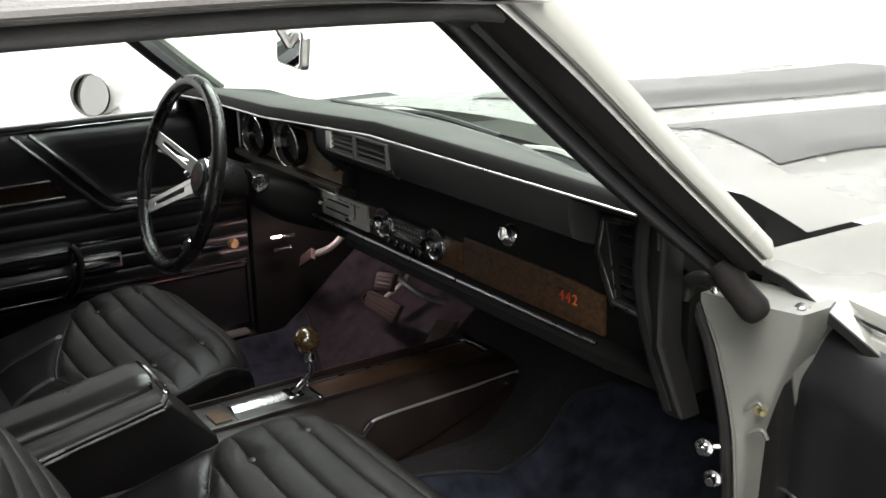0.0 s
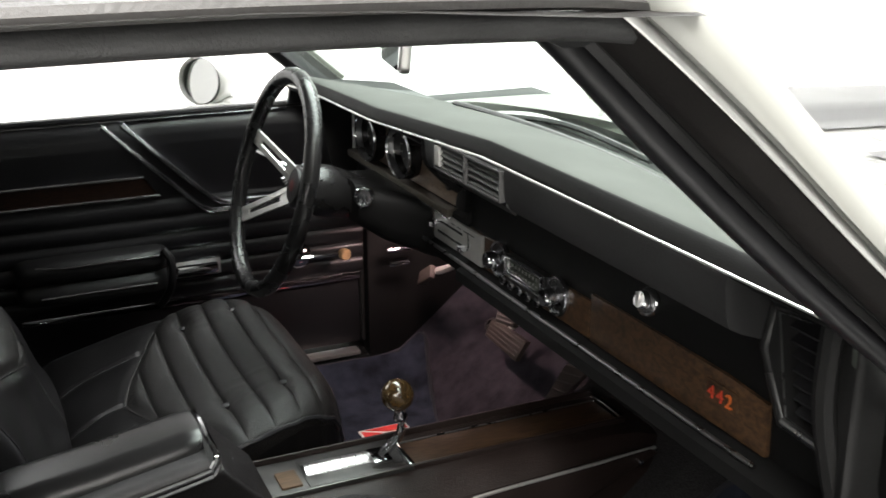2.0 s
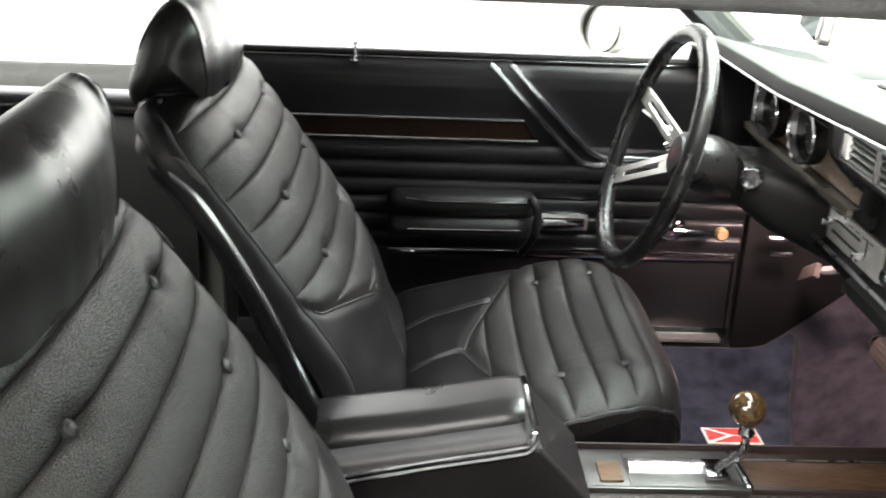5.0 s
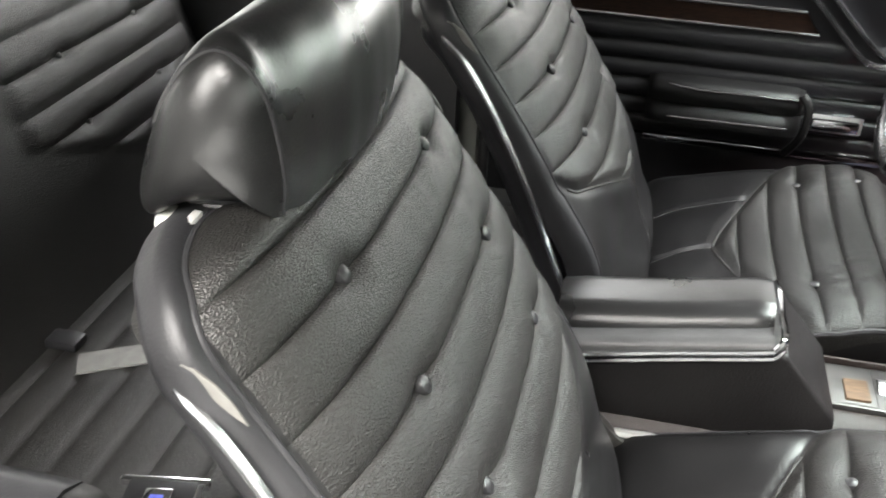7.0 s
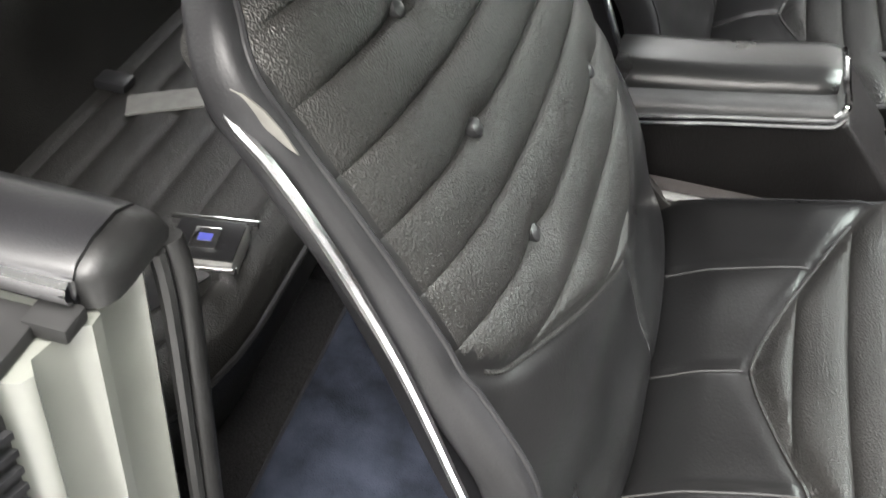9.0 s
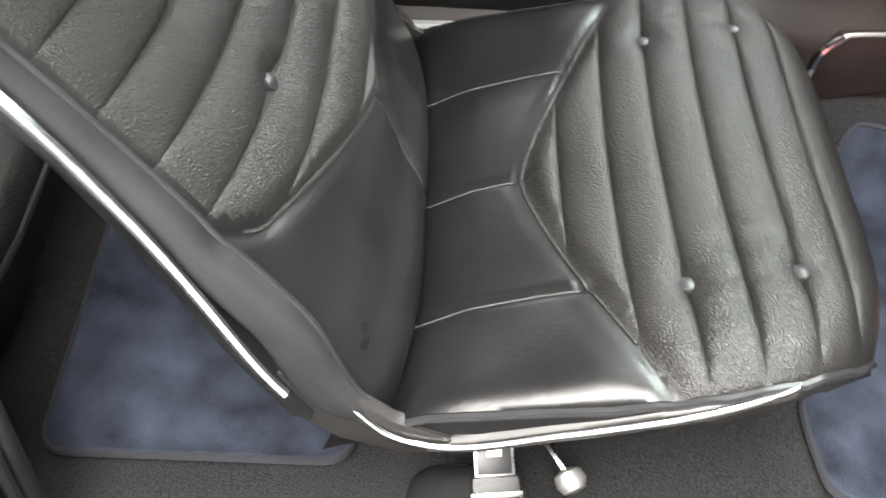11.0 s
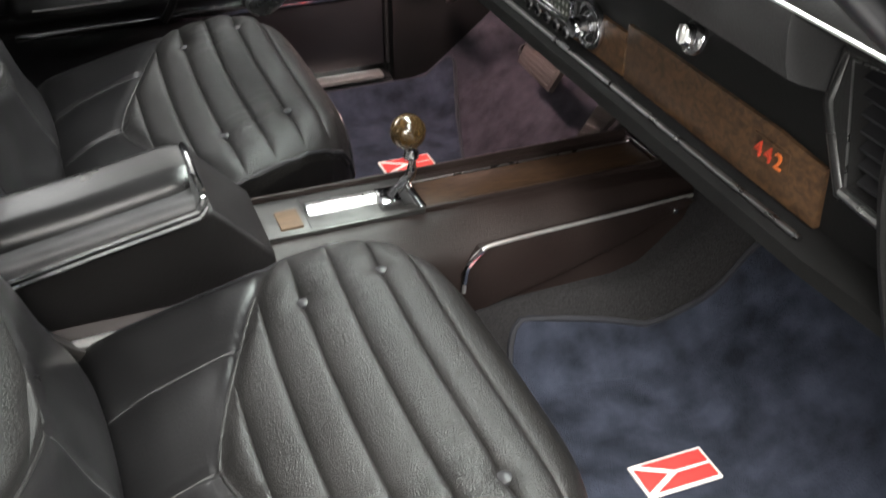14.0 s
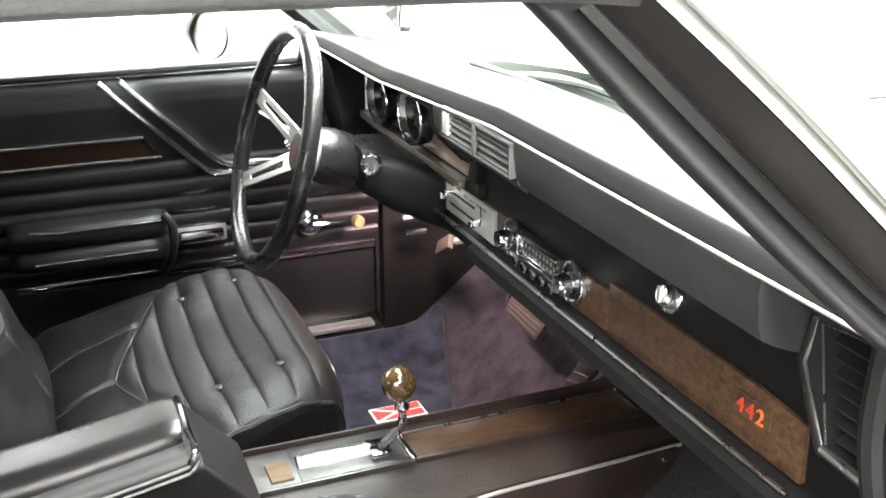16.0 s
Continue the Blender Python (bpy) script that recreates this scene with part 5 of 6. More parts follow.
part("lower_moulding", tube([(x, 0.4755, 0.8305) for x in np.linspace(0.2445, 0.566, 8)], 0.0030, 7), DIM_METAL, dash, "chrome lower moulding")
lk = part("glove_lock", lathe([(0.017, -0.002), (0.017, 0.003), (0.014, 0.006), (0.011, 0.007), (0.011, 0.012), (0.009, 0.015), (0, 0.015)], (0.366, 0.486, 0.930), (0, -1, 0.35), 24), CHROME, dash, "chrome glove box lock")
part("lock_bar", block(0.3640, 0.3680, 0.468, 0.473, 0.927, 0.944, 0.001), SATIN, lk)


def numeral(text, x, y, z, size, material, parent, tilt):
    cu = bpy.data.curves.new("numeral", "FONT")
    cu.body, cu.size, cu.extrude = text, size, 0.0012
    tmp = bpy.data.objects.new("numeral_tmp", cu)
    scene.collection.objects.link(tmp)
    dg = bpy.context.evaluated_depsgraph_get()
    me = bpy.data.meshes.new_from_object(tmp.evaluated_get(dg))
    bpy.data.objects.remove(tmp)
    bm = bmesh.new()
    bm.from_mesh(me)
    bpy.data.meshes.remove(me)
    bm.transform(Matrix.Translation((x, y, z)) @ Euler((radians(90 + tilt), 0, 0)).to_matrix().to_4x4())
    return part("numeral", bm, material, parent, "raised numeral")


bd = part("badge_back", block(0.473, 0.523, 0.4855, 0.4878, 0.862, 0.885, 0.001), BURL, gb)
for k, (ch, m_) in enumerate((("4", RED_PAINT), ("4", RED_PAINT), ("2", ORANGE_PAINT))):
    numeral(ch, 0.478 + 0.0140 * k, 0.4845, 0.866, 0.021, m_, bd, 0)

# dials
clus = part("dial_panel", block(-0.606, -0.104, 0.4915, 0.499, 0.903, 0.9985, 0.002), PANEL, dash, "brown wood dial panel")
LEDGE = vary(mat("grey_beige_trim", (0.20, 0.18, 0.15), 0.34, 0.8), 40, 0.15, 0, None, 0.08)
part("panel_ledge", block(-0.612, -0.150, 0.4755, 0.4935, 0.8890, 0.9015, 0.003), LEDGE, dash, "bright ledge under the dials")
part("panel_end", tube([(-0.607, 0.488, 0.9985), (-0.607, 0.488, 0.903)], 0.0028, 8), SATIN, dash, "bright strip at the panel end")
part("ledge_line", tube([(x, 0.480, 0.886) for x in (-0.610, -0.4, -0.25, -0.152)], 0.0026, 8), CHROME, dash, "chrome line under the ledge")


def dial(cx, cz, rx, rz):
    def ell(r, dy):
        return [(cx + rx * r * math.cos(a), 0.4915 + dy, cz + rz * r * math.sin(a)) for a in np.linspace(0, 2 * math.pi, 33)[:-1]]
    d = part("dial_bezel", loft([ell(1.0, 0.0), ell(1.03, -0.012), ell(1.0, -0.022), ell(0.955, -0.022)], cap=False), RIM, dash, "black dial bezel")
    ring_ = ell(0.985, -0.0222)
    part("bezel_ring", tube(ring_ + ring_[:1], 0.0020, 8), CHROME, d, "chrome bezel ring")
    part("dial_rim", loft([ell(0.955, -0.0218), ell(0.93, -0.015), ell(0.90, -0.012)], cap=False), DIM_METAL, d, "dulled chrome inner rim")
    part("dial_well", loft([ell(0.90, -0.0121), ell(0.85, -0.006), ell(0.80, -0.001)], cap=False), RIM, d, "glossy black dial well")
    part("dial_face", loft([ell(0.81, -0.0005), ell(0.80, -0.001), ell(0.02, -0.001)]), DIAL, d, "black dial face")
    for k in range(11):
        a = radians(220 - 26 * k)
        p0 = Vector((cx + rx * 0.62 * math.cos(a), 0.4898, cz + rz * 0.62 * math.sin(a)))
        p1 = Vector((cx + rx * 0.72 * math.cos(a), 0.4898, cz + rz * 0.72 * math.sin(a)))
        part("tick", tube([p0, p1], 0.0008, 4), CREAM, d)
    part("needle", tube([(cx, 0.4885, cz), (cx + rx * 0.5, 0.4885, cz + rz * 0.15)], 0.0009, 4), RED_PAINT, d, "red needle")
    return d


dial(-0.495, 0.948, 0.052, 0.043), dial(-0.335, 0.953, 0.052, 0.044)
# centre air outlets
def outlet(x0, x1, z0, z1, y, n):
    o = part("air_outlet", block(x0, x1, y + 0.0002, y + 0.0006, z0, z1, 0), DARK, dash, "dark air outlet")
    for a, b, c, d_ in ((x0, x1, z0 - 0.003, z0), (x0, x1, z1, z1 + 0.003), (x0 - 0.003, x0, z0 - 0.003, z1 + 0.003), (x1, x1 + 0.003, z0 - 0.003, z1 + 0.003)):
        part("outlet_frame", block(a, b, y - 0.008, y + 0.010, c, d_, 0.001), LOUVRE, o, "grey outlet frame")
    for k in range(n):
        z = z0 + (z1 - z0) * (k + 0.5) / n
        bm_ = loft([[(x, y - 0.0005, z + 0.0026), (x, y - 0.0060, z - 0.0016), (x, y - 0.0056, z - 0.0030), (x, y - 0.0005, z + 0.0008)] for x in (x0 + 0.002, x1 - 0.002)])
        part("louvre", bm_, CLUSTER, o, "grey louvre")
    return o


ol_ = outlet(-0.046, 0.047, 1.000, 1.034, 0.416, 4)
part("shut_off_tab", block(-0.044, -0.028, 0.4075, 0.4155, 1.003, 1.031, 0.001), SILVER, ol_, "pale shut-off tab")
outlet(0.055, 0.150, 1.000, 1.034, 0.416, 4)
part("outlet_surround", loft([[(-0.062, 0.417, 0.992), (0.156, 0.417, 0.992), (0.156, 0.417, 1.040), (-0.062, 0.417, 1.040)], [(-0.072, 0.428, 0.980), (0.160, 0.428, 0.980), (0.160, 0.428, 1.042), (-0.072, 0.428, 1.042)]]), PLASTIC, dash, "black outlet surround")
part("outlet_side", slab([(-0.098, 0.480, 1.0), (-0.110, 0.480, 1.0), (-0.116, 0.480, 0.965), (-0.124, 0.480, 0.940), (-0.132, 0.480, 0.920), (-0.134, 0.480, 0.908), (-0.098, 0.480, 0.908)], (0, 0.014, 0), 0.004), SHADE_BLACK, dash, "black outlet side")
part("outlet_side_roll", tube(smooth_path([(-0.098, 0.420, 1.030), (-0.099, 0.422, 1.000), (-0.097, 0.440, 0.976), (-0.094, 0.470, 0.950)], 5), 0.009, 8), SHADE_BLACK, dash)
part("dash_knob", lathe([(0.006, 0), (0.006, 0.006), (0.009, 0.007), (0.010, 0.012), (0.008, 0.015), (0, 0.016)], (-0.150, 0.490, 0.940), (0, -1, 0.1), 20), PLASTIC, dash, "black round dash knob")

# heater control
hc = part("heater_panel", block(-0.219, -0.048, 0.4835, 0.4885, 0.8385, 0.886, 0.0012), SILVER, dash, "satin silver heater control plate")
for z, a, b in ((0.871, -0.188, -0.113), (0.853, -0.203, -0.093)):
    part("slot", block(a, b, 0.4825, 0.4837, z - 0.0018, z + 0.0018, 0), DARK, hc)
for x, z in ((-0.193, 0.871), (-0.100, 0.853), (-0.213, 0.862)):
    part("slider", block(x - 0.006, x + 0.006, 0.470, 0.4835, z - 0.004, z + 0.004, 0.0015), CHROME, hc, "chrome slider")
part("slot", block(-0.093, -0.0905, 0.4825, 0.4837, 0.856, 0.880, 0), DARK, hc)
for k in range(4):
    part("panel_mark", block(-0.153 + 0.022 * k, -0.140 + 0.022 * k, 0.4828, 0.4836, 0.8775, 0.8790, 0), DIAL, hc)

# radio
rd = part("radio_face", block(0.040, 0.150, 0.478, 0.489, 0.8500, 0.8890, 0.002), PLASTIC, dash, "black radio face")
part("radio_glass", block(0.048, 0.142, 0.4755, 0.478, 0.8640, 0.8850, 0.001), RADIO, rd, "green grey tuning glass")
for a, b, c, d_ in ((0.044, 0.146, 0.886, 0.889), (0.044, 0.146, 0.860, 0.8625), (0.044, 0.047, 0.860, 0.889), (0.143, 0.146, 0.860, 0.889)):
    part("radio_frame", block(a, b, 0.472, 0.479, c, d_, 0.0008), CHROME, rd, "chrome radio frame")
for k in range(9):
    x = 0.054 + 0.0095 * k
    part("band_mark", block(x, x + 0.004, 0.4747, 0.4754, 0.877, 0.8815, 0), BAND, rd)
    part("band_mark", block(x, x + 0.004, 0.4747, 0.4754, 0.868, 0.8715, 0), BAND, rd)
for k in range(5):
    part("push_button", lathe([(0.0075, 0), (0.0080, 0.008), (0.006, 0.010), (0, 0.0095)], (0.028 + 0.0245 * k, 0.487, 0.8455), (0, -1, 0.1), 16), CHROME, rd, "chrome push button")
for x in (0.010, 0.172):
    k_ = part("radio_knob", lathe([(0.0125, 0.004), (0.0125, 0.022), (0.0105, 0.027), (0, 0.0275)], (x, 0.488, 0.870), (0, -1, 0.05), 28), CHROME, dash, "chrome radio knob")
    part("knob_ring", lathe([(0.026, 0), (0.027, 0.004), (0.0255, 0.008), (0.0225, 0.007), (0.0215, 0.003)], (x, 0.488, 0.870), (0, -1, 0.05), 28), CHROME, k_, "chrome knob ring")
    part("knob_dish", lathe([(0.0222, 0.004), (0.018, 0.006), (0.012, 0.005)], (x, 0.488, 0.870), (0, -1, 0.05), 28), RIM, k_, "black knob dish")

# passenger side air outlet
OUT = [(0.590, 1.010), (0.581, 0.966), (0.613, 0.904), (0.668, 0.899), (0.670, 1.020)]
INN = [(0.601, 1.007), (0.612, 0.955), (0.621, 0.914), (0.664, 0.911), (0.664, 1.014)]
pv = part("side_outlet", loft([[(x, 0.498, z) for x, z in OUT], [(x, 0.466, z) for x, z in OUT], [(x + (0.002 if x < 0.65 else 0), 0.460, z) for x, z in OUT], [(x, 0.456, z) for x, z in INN], [(x, 0.478, z) for x, z in INN]], cap=False), PLASTIC, dash, "black side air outlet", sharp=40)
part("outlet_frame", tube([(0.592, 0.460, 1.010), (0.583, 0.460, 0.967)], 0.0017, 8), DIM_METAL, pv, "bright outlet frame edge")
part("outlet_frame", tube([(0.583, 0.460, 0.965), (0.615, 0.460, 0.904)], 0.0008, 8), DIM_METAL, pv)
part("outlet_frame", tube([(x, 0.456, z) for x, z in ((0.640, 1.011), (0.601, 1.007), (0.612, 0.955), (0.621, 0.914))], 0.0010, 8), DIM_METAL, pv)
part("outlet_bezel", tube([(x, 0.462, z) for x, z in OUT], 0.0065, 10, closed=True), RIM, pv, "glossy black outlet bezel")
part("outlet_bar", tube([(0.617, 0.457, 0.908), (0.640, 0.457, 0.906), (0.668, 0.457, 0.904)], 0.0042, 8), DIM_METAL, pv, "bright bar under the outlet")
part("outlet_well", slab([(x, 0.4765, z) for x, z in INN], (0, 0.004, 0)), DARK, pv)
for k in range(7):
    z = 0.917 + 0.0128 * k
    xl = interp(z, [0.914, 0.955, 1.007], [0.623, 0.614, 0.603]) + 0.002
    part("louvre", slab([(xl, 0.4625, z), (0.662, 0.4625, z), (0.662, 0.4735, z + 0.008), (xl, 0.4735, z + 0.008)], (0, 0, 0.0018)), VINYL, pv, "black louvre")
part("end_panel", slab([(0.676, 0.452, 1.030), (0.676, 0.452, 0.86), (0.690, 0.475, 0.78), (0.722, 0.475, 0.78), (0.706, 0.452, 0.88), (0.702, 0.452, 1.030)], (0, 0.035, 0), 0.006), DOOR_ARM, dash, "black dash end panel")
part("end_roll", tube(smooth_path([(0.672, 0.450, 1.030), (0.674, 0.446, 0.95), (0.684, 0.462, 0.86), (0.700, 0.478, 0.79)], 5), 0.010, 8), DOOR_ARM, dash)

# ------------------------------------------------------------------ steering wheel and column
WC, WN = Vector((-0.374, 0.264, 0.916)), Vector((0, -0.960, 0.281))
WU = Vector((0, 0.281, 0.960))
WX = Vector((1, 0, 0))
wheel = thing("steering_wheel", WC, "black rimmed steering wheel with slotted silver spokes", "steering wheel")


def wp(x, u, n=0.0):
    return WC + WX * x + WU * u + WN * n


part("rim", tube([wp(0.176 * math.cos(a), 0.176 * math.sin(a)) for a in np.linspace(0, 2 * math.pi, 73)[:-1]], 0.0135, 12, closed=True, flat=1.0), RIM, wheel, "glossy black wheel rim")
for ang in (163, 214, 34, -17):
    a = radians(ang)
    d, q = Vector((math.cos(a), math.sin(a), 0)), Vector((-math.sin(a), math.cos(a), 0))

    def sp(r, w, n):
        v = d * r + q * w
        return wp(v.x, v.y, n)
    for w in (-1, 1):
        part("spoke", loft([[sp(0.030, w * 0.0110 - 0.0050, -0.050), sp(0.030, w * 0.0110 + 0.0050, -0.050), sp(0.030, w * 0.0110 + 0.0050, -0.046), sp(0.030, w * 0.0110 - 0.0050, -0.046)], [sp(0.170, w * 0.0085 - 0.0045, -0.004), sp(0.170, w * 0.0085 + 0.0045, -0.004), sp(0.170, w * 0.0085 + 0.0045, 0.0), sp(0.170, w * 0.0085 - 0.0045, 0.0)]]), SATIN, wheel, "brushed silver spoke")
    for r, n, tilt in ((0.050, -0.0395, 0.004), (0.155, -0.0050, 0.004)):
        part("spoke_bridge", loft([[sp(r - 0.012, -0.012, n - tilt - 0.003), sp(r - 0.012, 0.012, n - tilt - 0.003), sp(r - 0.012, 0.012, n - tilt), sp(r - 0.012, -0.012, n - tilt)], [sp(r + 0.012, -0.012, n), sp(r + 0.012, 0.012, n), sp(r + 0.012, 0.012, n + 0.003), sp(r + 0.012, -0.012, n + 0.003)]]), SATIN, wheel, "brushed silver spoke end")
hub = part("hub", lathe([(0.037, -0.072), (0.038, -0.048), (0.035, -0.040), (0.029, -0.038), (0.028, -0.035), (0.0, -0.033)], WC, WN, 28), PLASTIC, wheel, "black wheel hub")
part("hub_ring", lathe([(0.0375, -0.049), (0.039, -0.045), (0.0375, -0.041)], WC, WN, 28), CHROME, wheel, "chrome hub ring")
part("hub_mark", lathe([(0.010, -0.0328), (0.0, -0.0320)], WC, WN, 20), DULL_RED, hub, "dull red hub mark")
col = thing("steering_column", (-0.38, 0.42, 0.86), "black steering column with an ignition lock and levers", "steering column")
part("shroud", lathe([(0.036, 0.058), (0.042, 0.062), (0.045, 0.09), (0.042, 0.12), (0.033, 0.17), (0.030, 0.36)], WC, -WN, 28), RIM, col)
part("shroud_ring", lathe([(0.041, 0.054), (0.0435, 0.060), (0.041, 0.066)], WC, -WN, 28), SATIN, col, "bright shroud ring")
# The housing is blackened for the dim light under the dash.
part("column_housing", loft([[(x, 0.385, z) for x, z in rounded(-0.425, -0.300, 0.845, 0.915, 0.03)], [(x, 0.43, z) for x, z in rounded(-0.46, -0.275, 0.815, 0.905, 0.03)], [(x, 0.50, z) for x, z in rounded(-0.52, -0.225, 0.790, 0.885, 0.03)]]), SHADE_BLACK, col)
kl = part("ignition_lock", lathe([(0.014, -0.02), (0.0165, -0.004), (0.0165, 0.002), (0.0145, 0.004), (0.0125, 0.002), (0, 0.001)], (-0.292, 0.392, 0.896), (0.75, -0.65, 0.1), 26), CHROME, col, "chrome ignition lock")
part("key_wing", block(-0.284, -0.281, 0.381, 0.384, 0.880, 0.897, 0.001), CHROME, kl, "bright ignition key")
part("turn_lever", tube([(-0.41, 0.345, 0.905), (-0.47, 0.300, 0.925), (-0.52, 0.280, 0.935)], 0.0045, 8), CHROME, col, "chrome turn signal lever")
part("lever_tip", tube([(-0.435, 0.322, 0.908), (-0.445, 0.305, 0.895)], 0.010, 10), CHROME, col, "bright lever button")

# ------------------------------------------------------------------ pedals
def pedal(name, outline, arm, label):
    p = thing(name, outline[0], label, "pedal", "pedals")
    n = (Vector(outline[1]) - Vector(outline[0])).cross(Vector(outline[2]) - Vector(outline[0])).normalized()
    if n.y > 0:
        n = -n
    pad_ = part("pedal_pad", slab(outline, n * 0.012, 0.003), PEDAL, p)
    o = [Vector(v) for v in outline]
    for k in range(4):
        f = (k + 0.8) / 4.6
        part("pad_rib", tube([o[0].lerp(o[3], f).lerp(o[1].lerp(o[2], f), 0.06) + n * 0.0125, o[0].lerp(o[3], f).lerp(o[1].lerp(o[2], f), 0.94) + n * 0.0125], 0.002, 5), PEDAL, pad_)
    if arm:
        part("pedal_arm", tube(smooth_path(arm, 5), 0.009, 8, flat=0.6), SATIN, p, "bare metal pedal arm")
    return p


pedal("brake_pedal", [(-0.507, 0.745, 0.546), (-0.360, 0.745, 0.552), (-0.386, 0.735, 0.502), (-0.516, 0.735, 0.508)], [(-0.47, 0.755, 0.535), (-0.43, 0.80, 0.60), (-0.40, 0.82, 0.75)], "brown-black ribbed rubber brake pedal")
pedal("accelerator_pedal", [(-0.217, 0.745, 0.566), (-0.150, 0.75, 0.580), (-0.236, 0.74, 0.476), (-0.285, 0.74, 0.462)], None, "flat brown rubber accelerator pedal on the toe board")
pedal("clutch_pedal", [(-0.365, 0.69, 0.640), (-0.290, 0.69, 0.655), (-0.295, 0.68, 0.615), (-0.365, 0.68, 0.602)], [(-0.32, 0.70, 0.64), (-0.28, 0.74, 0.60), (-0.29, 0.80, 0.57)], "worn metal and rubber clutch pedal")
pb = thing("parking_brake", (-0.66, 0.60, 0.62), "pale worn parking brake pedal beside the kick panel", "pedal")
part("pedal_pad", slab([(-0.70, 0.670, 0.592), (-0.635, 0.668, 0.630), (-0.610, 0.655, 0.612), (-0.680, 0.655, 0.572)], (0, -0.012, 0.006), 0.003), PEDAL, pb)
part("pedal_arm", tube(smooth_path([(-0.63, 0.67, 0.62), (-0.58, 0.69, 0.65), (-0.55, 0.74, 0.72)], 5), 0.008, 8), SATIN, pb, "bare metal pedal arm")
for z, y0, y1 in ((0.655, 0.585, 0.640), (0.625, 0.590, 0.630)):
    part("linkage", tube([(-0.70, y0, z), (-0.69, y1, z + 0.004)], 0.007, 8), CHROME, pb, "bright release handle")
dm = thing("dimmer_switch", (-0.58, 0.80, 0.49), "small round floor dimmer switch", "switch")
part("switch_ring", lathe([(0.016, 0), (0.016, 0.006), (0.009, 0.008), (0.009, 0.002), (0, 0.002)], (-0.585, 0.775, 0.498), (0, -0.6, 0.8), 18), RUBBER, dm)

# ------------------------------------------------------------------ rear-view mirror
rv = thing("rear_view_mirror", (0.0, 0.30, 1.27), "dark framed rear-view mirror under the windscreen header", "mirror")
MC = Vector((-0.012, 0.335, 1.176))
MX, MZ = Vector((0.967, -0.250, 0.05)).normalized(), Vector((-0.02, 0.08, 1)).normalized()
MN = MX.cross(MZ).normalized()
ol = [(-0.105, 0.020), (-0.096, 0.029), (0.096, 0.029), (0.105, 0.020), (0.096, -0.024), (0.087, -0.029), (-0.087, -0.029), (-0.096, -0.024)]
rb = part("mirror_shell", slab([MC + MX * a + MZ * b for a, b in ol], -MN * 0.013, 0.004), SATIN, rv)
part("mirror_glass", slab([MC + MN * 0.0015 + MX * a * 0.93 + MZ * b * 0.88 for a, b in ol], MN * 0.001), MIRROR, rb, "mirror glass")
part("mirror_stalk", tube(smooth_path([(0, 0.330, 1.18), (0, 0.300, 1.23), (0, 0.250, 1.285)], 5), 0.007, 8), SATIN, rv, "bright mirror stalk")

# ------------------------------------------------------------------ windscreen wipers
for x0, x1 in ((-0.42, 0.02), (0.10, 0.52)):
    w = thing("windscreen_wiper", (x0, 0.70, 0.985), "dark windscreen wiper resting on the cowl", "wiper", "windscreen wipers")
    y0, y1 = 0.72 - 0.17 * (abs(x0) / 0.7) ** 2.2, 0.70 - 0.17 * (abs(x1) / 0.7) ** 2.2
    part("wiper_arm", tube(smooth_path([(x0, y0, 0.985), (x0 + 0.15, (y0 + y1) / 2 + 0.02, 1.003), (x1, y1, 1.000)], 5), 0.006, 6), SATIN, w)
    part("wiper_blade", tube(smooth_path([(x0 + 0.06, y0 - 0.005, 0.995), (x0 + 0.25, (y0 + y1) / 2 + 0.012, 1.010), (x1 + 0.05, y1 - 0.012, 1.004)], 5), 0.005, 6), RUBBER, w)

# unseen courtesy lamp added under the dash for the footwell's pink light, lit while the door is open
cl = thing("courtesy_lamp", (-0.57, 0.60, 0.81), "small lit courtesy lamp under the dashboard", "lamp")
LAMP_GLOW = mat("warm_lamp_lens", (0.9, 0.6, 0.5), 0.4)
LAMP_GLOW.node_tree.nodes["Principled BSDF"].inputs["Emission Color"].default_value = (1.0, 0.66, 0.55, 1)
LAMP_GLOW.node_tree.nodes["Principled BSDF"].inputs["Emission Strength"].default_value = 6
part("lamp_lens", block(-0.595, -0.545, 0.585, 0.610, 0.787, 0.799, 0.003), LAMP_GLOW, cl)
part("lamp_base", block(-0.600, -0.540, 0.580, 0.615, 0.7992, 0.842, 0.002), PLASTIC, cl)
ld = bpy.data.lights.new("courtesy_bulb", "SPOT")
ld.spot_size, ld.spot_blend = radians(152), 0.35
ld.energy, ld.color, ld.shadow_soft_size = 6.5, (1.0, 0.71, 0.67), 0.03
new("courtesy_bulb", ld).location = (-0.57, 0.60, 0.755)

# ------------------------------------------------------------------ driver door
door = thing("driver_door", (-0.80, 0.0, 0.42), "closed driver door with black ribbed panel, wood strip and chrome lines", "car door")


def door_x(z):
    return interp(z, [0.42, 0.573, 0.60, 0.82, 0.915, 0.935, 0.948, 0.957, 0.966], [-0.790, -0.788, -0.783, -0.757, -0.740, -0.7395, -0.744, -0.751, -0.762])


def diagonal(y, z):
    """Signed distance from the slanting double moulding, ahead of it positive."""
    return (y - 0.226) * 0.713 + (z - 0.772) * 0.701


rows = []
ZS = np.linspace(0.585, 0.966, 96)
YS = np.linspace(-0.47, 0.556, 75)
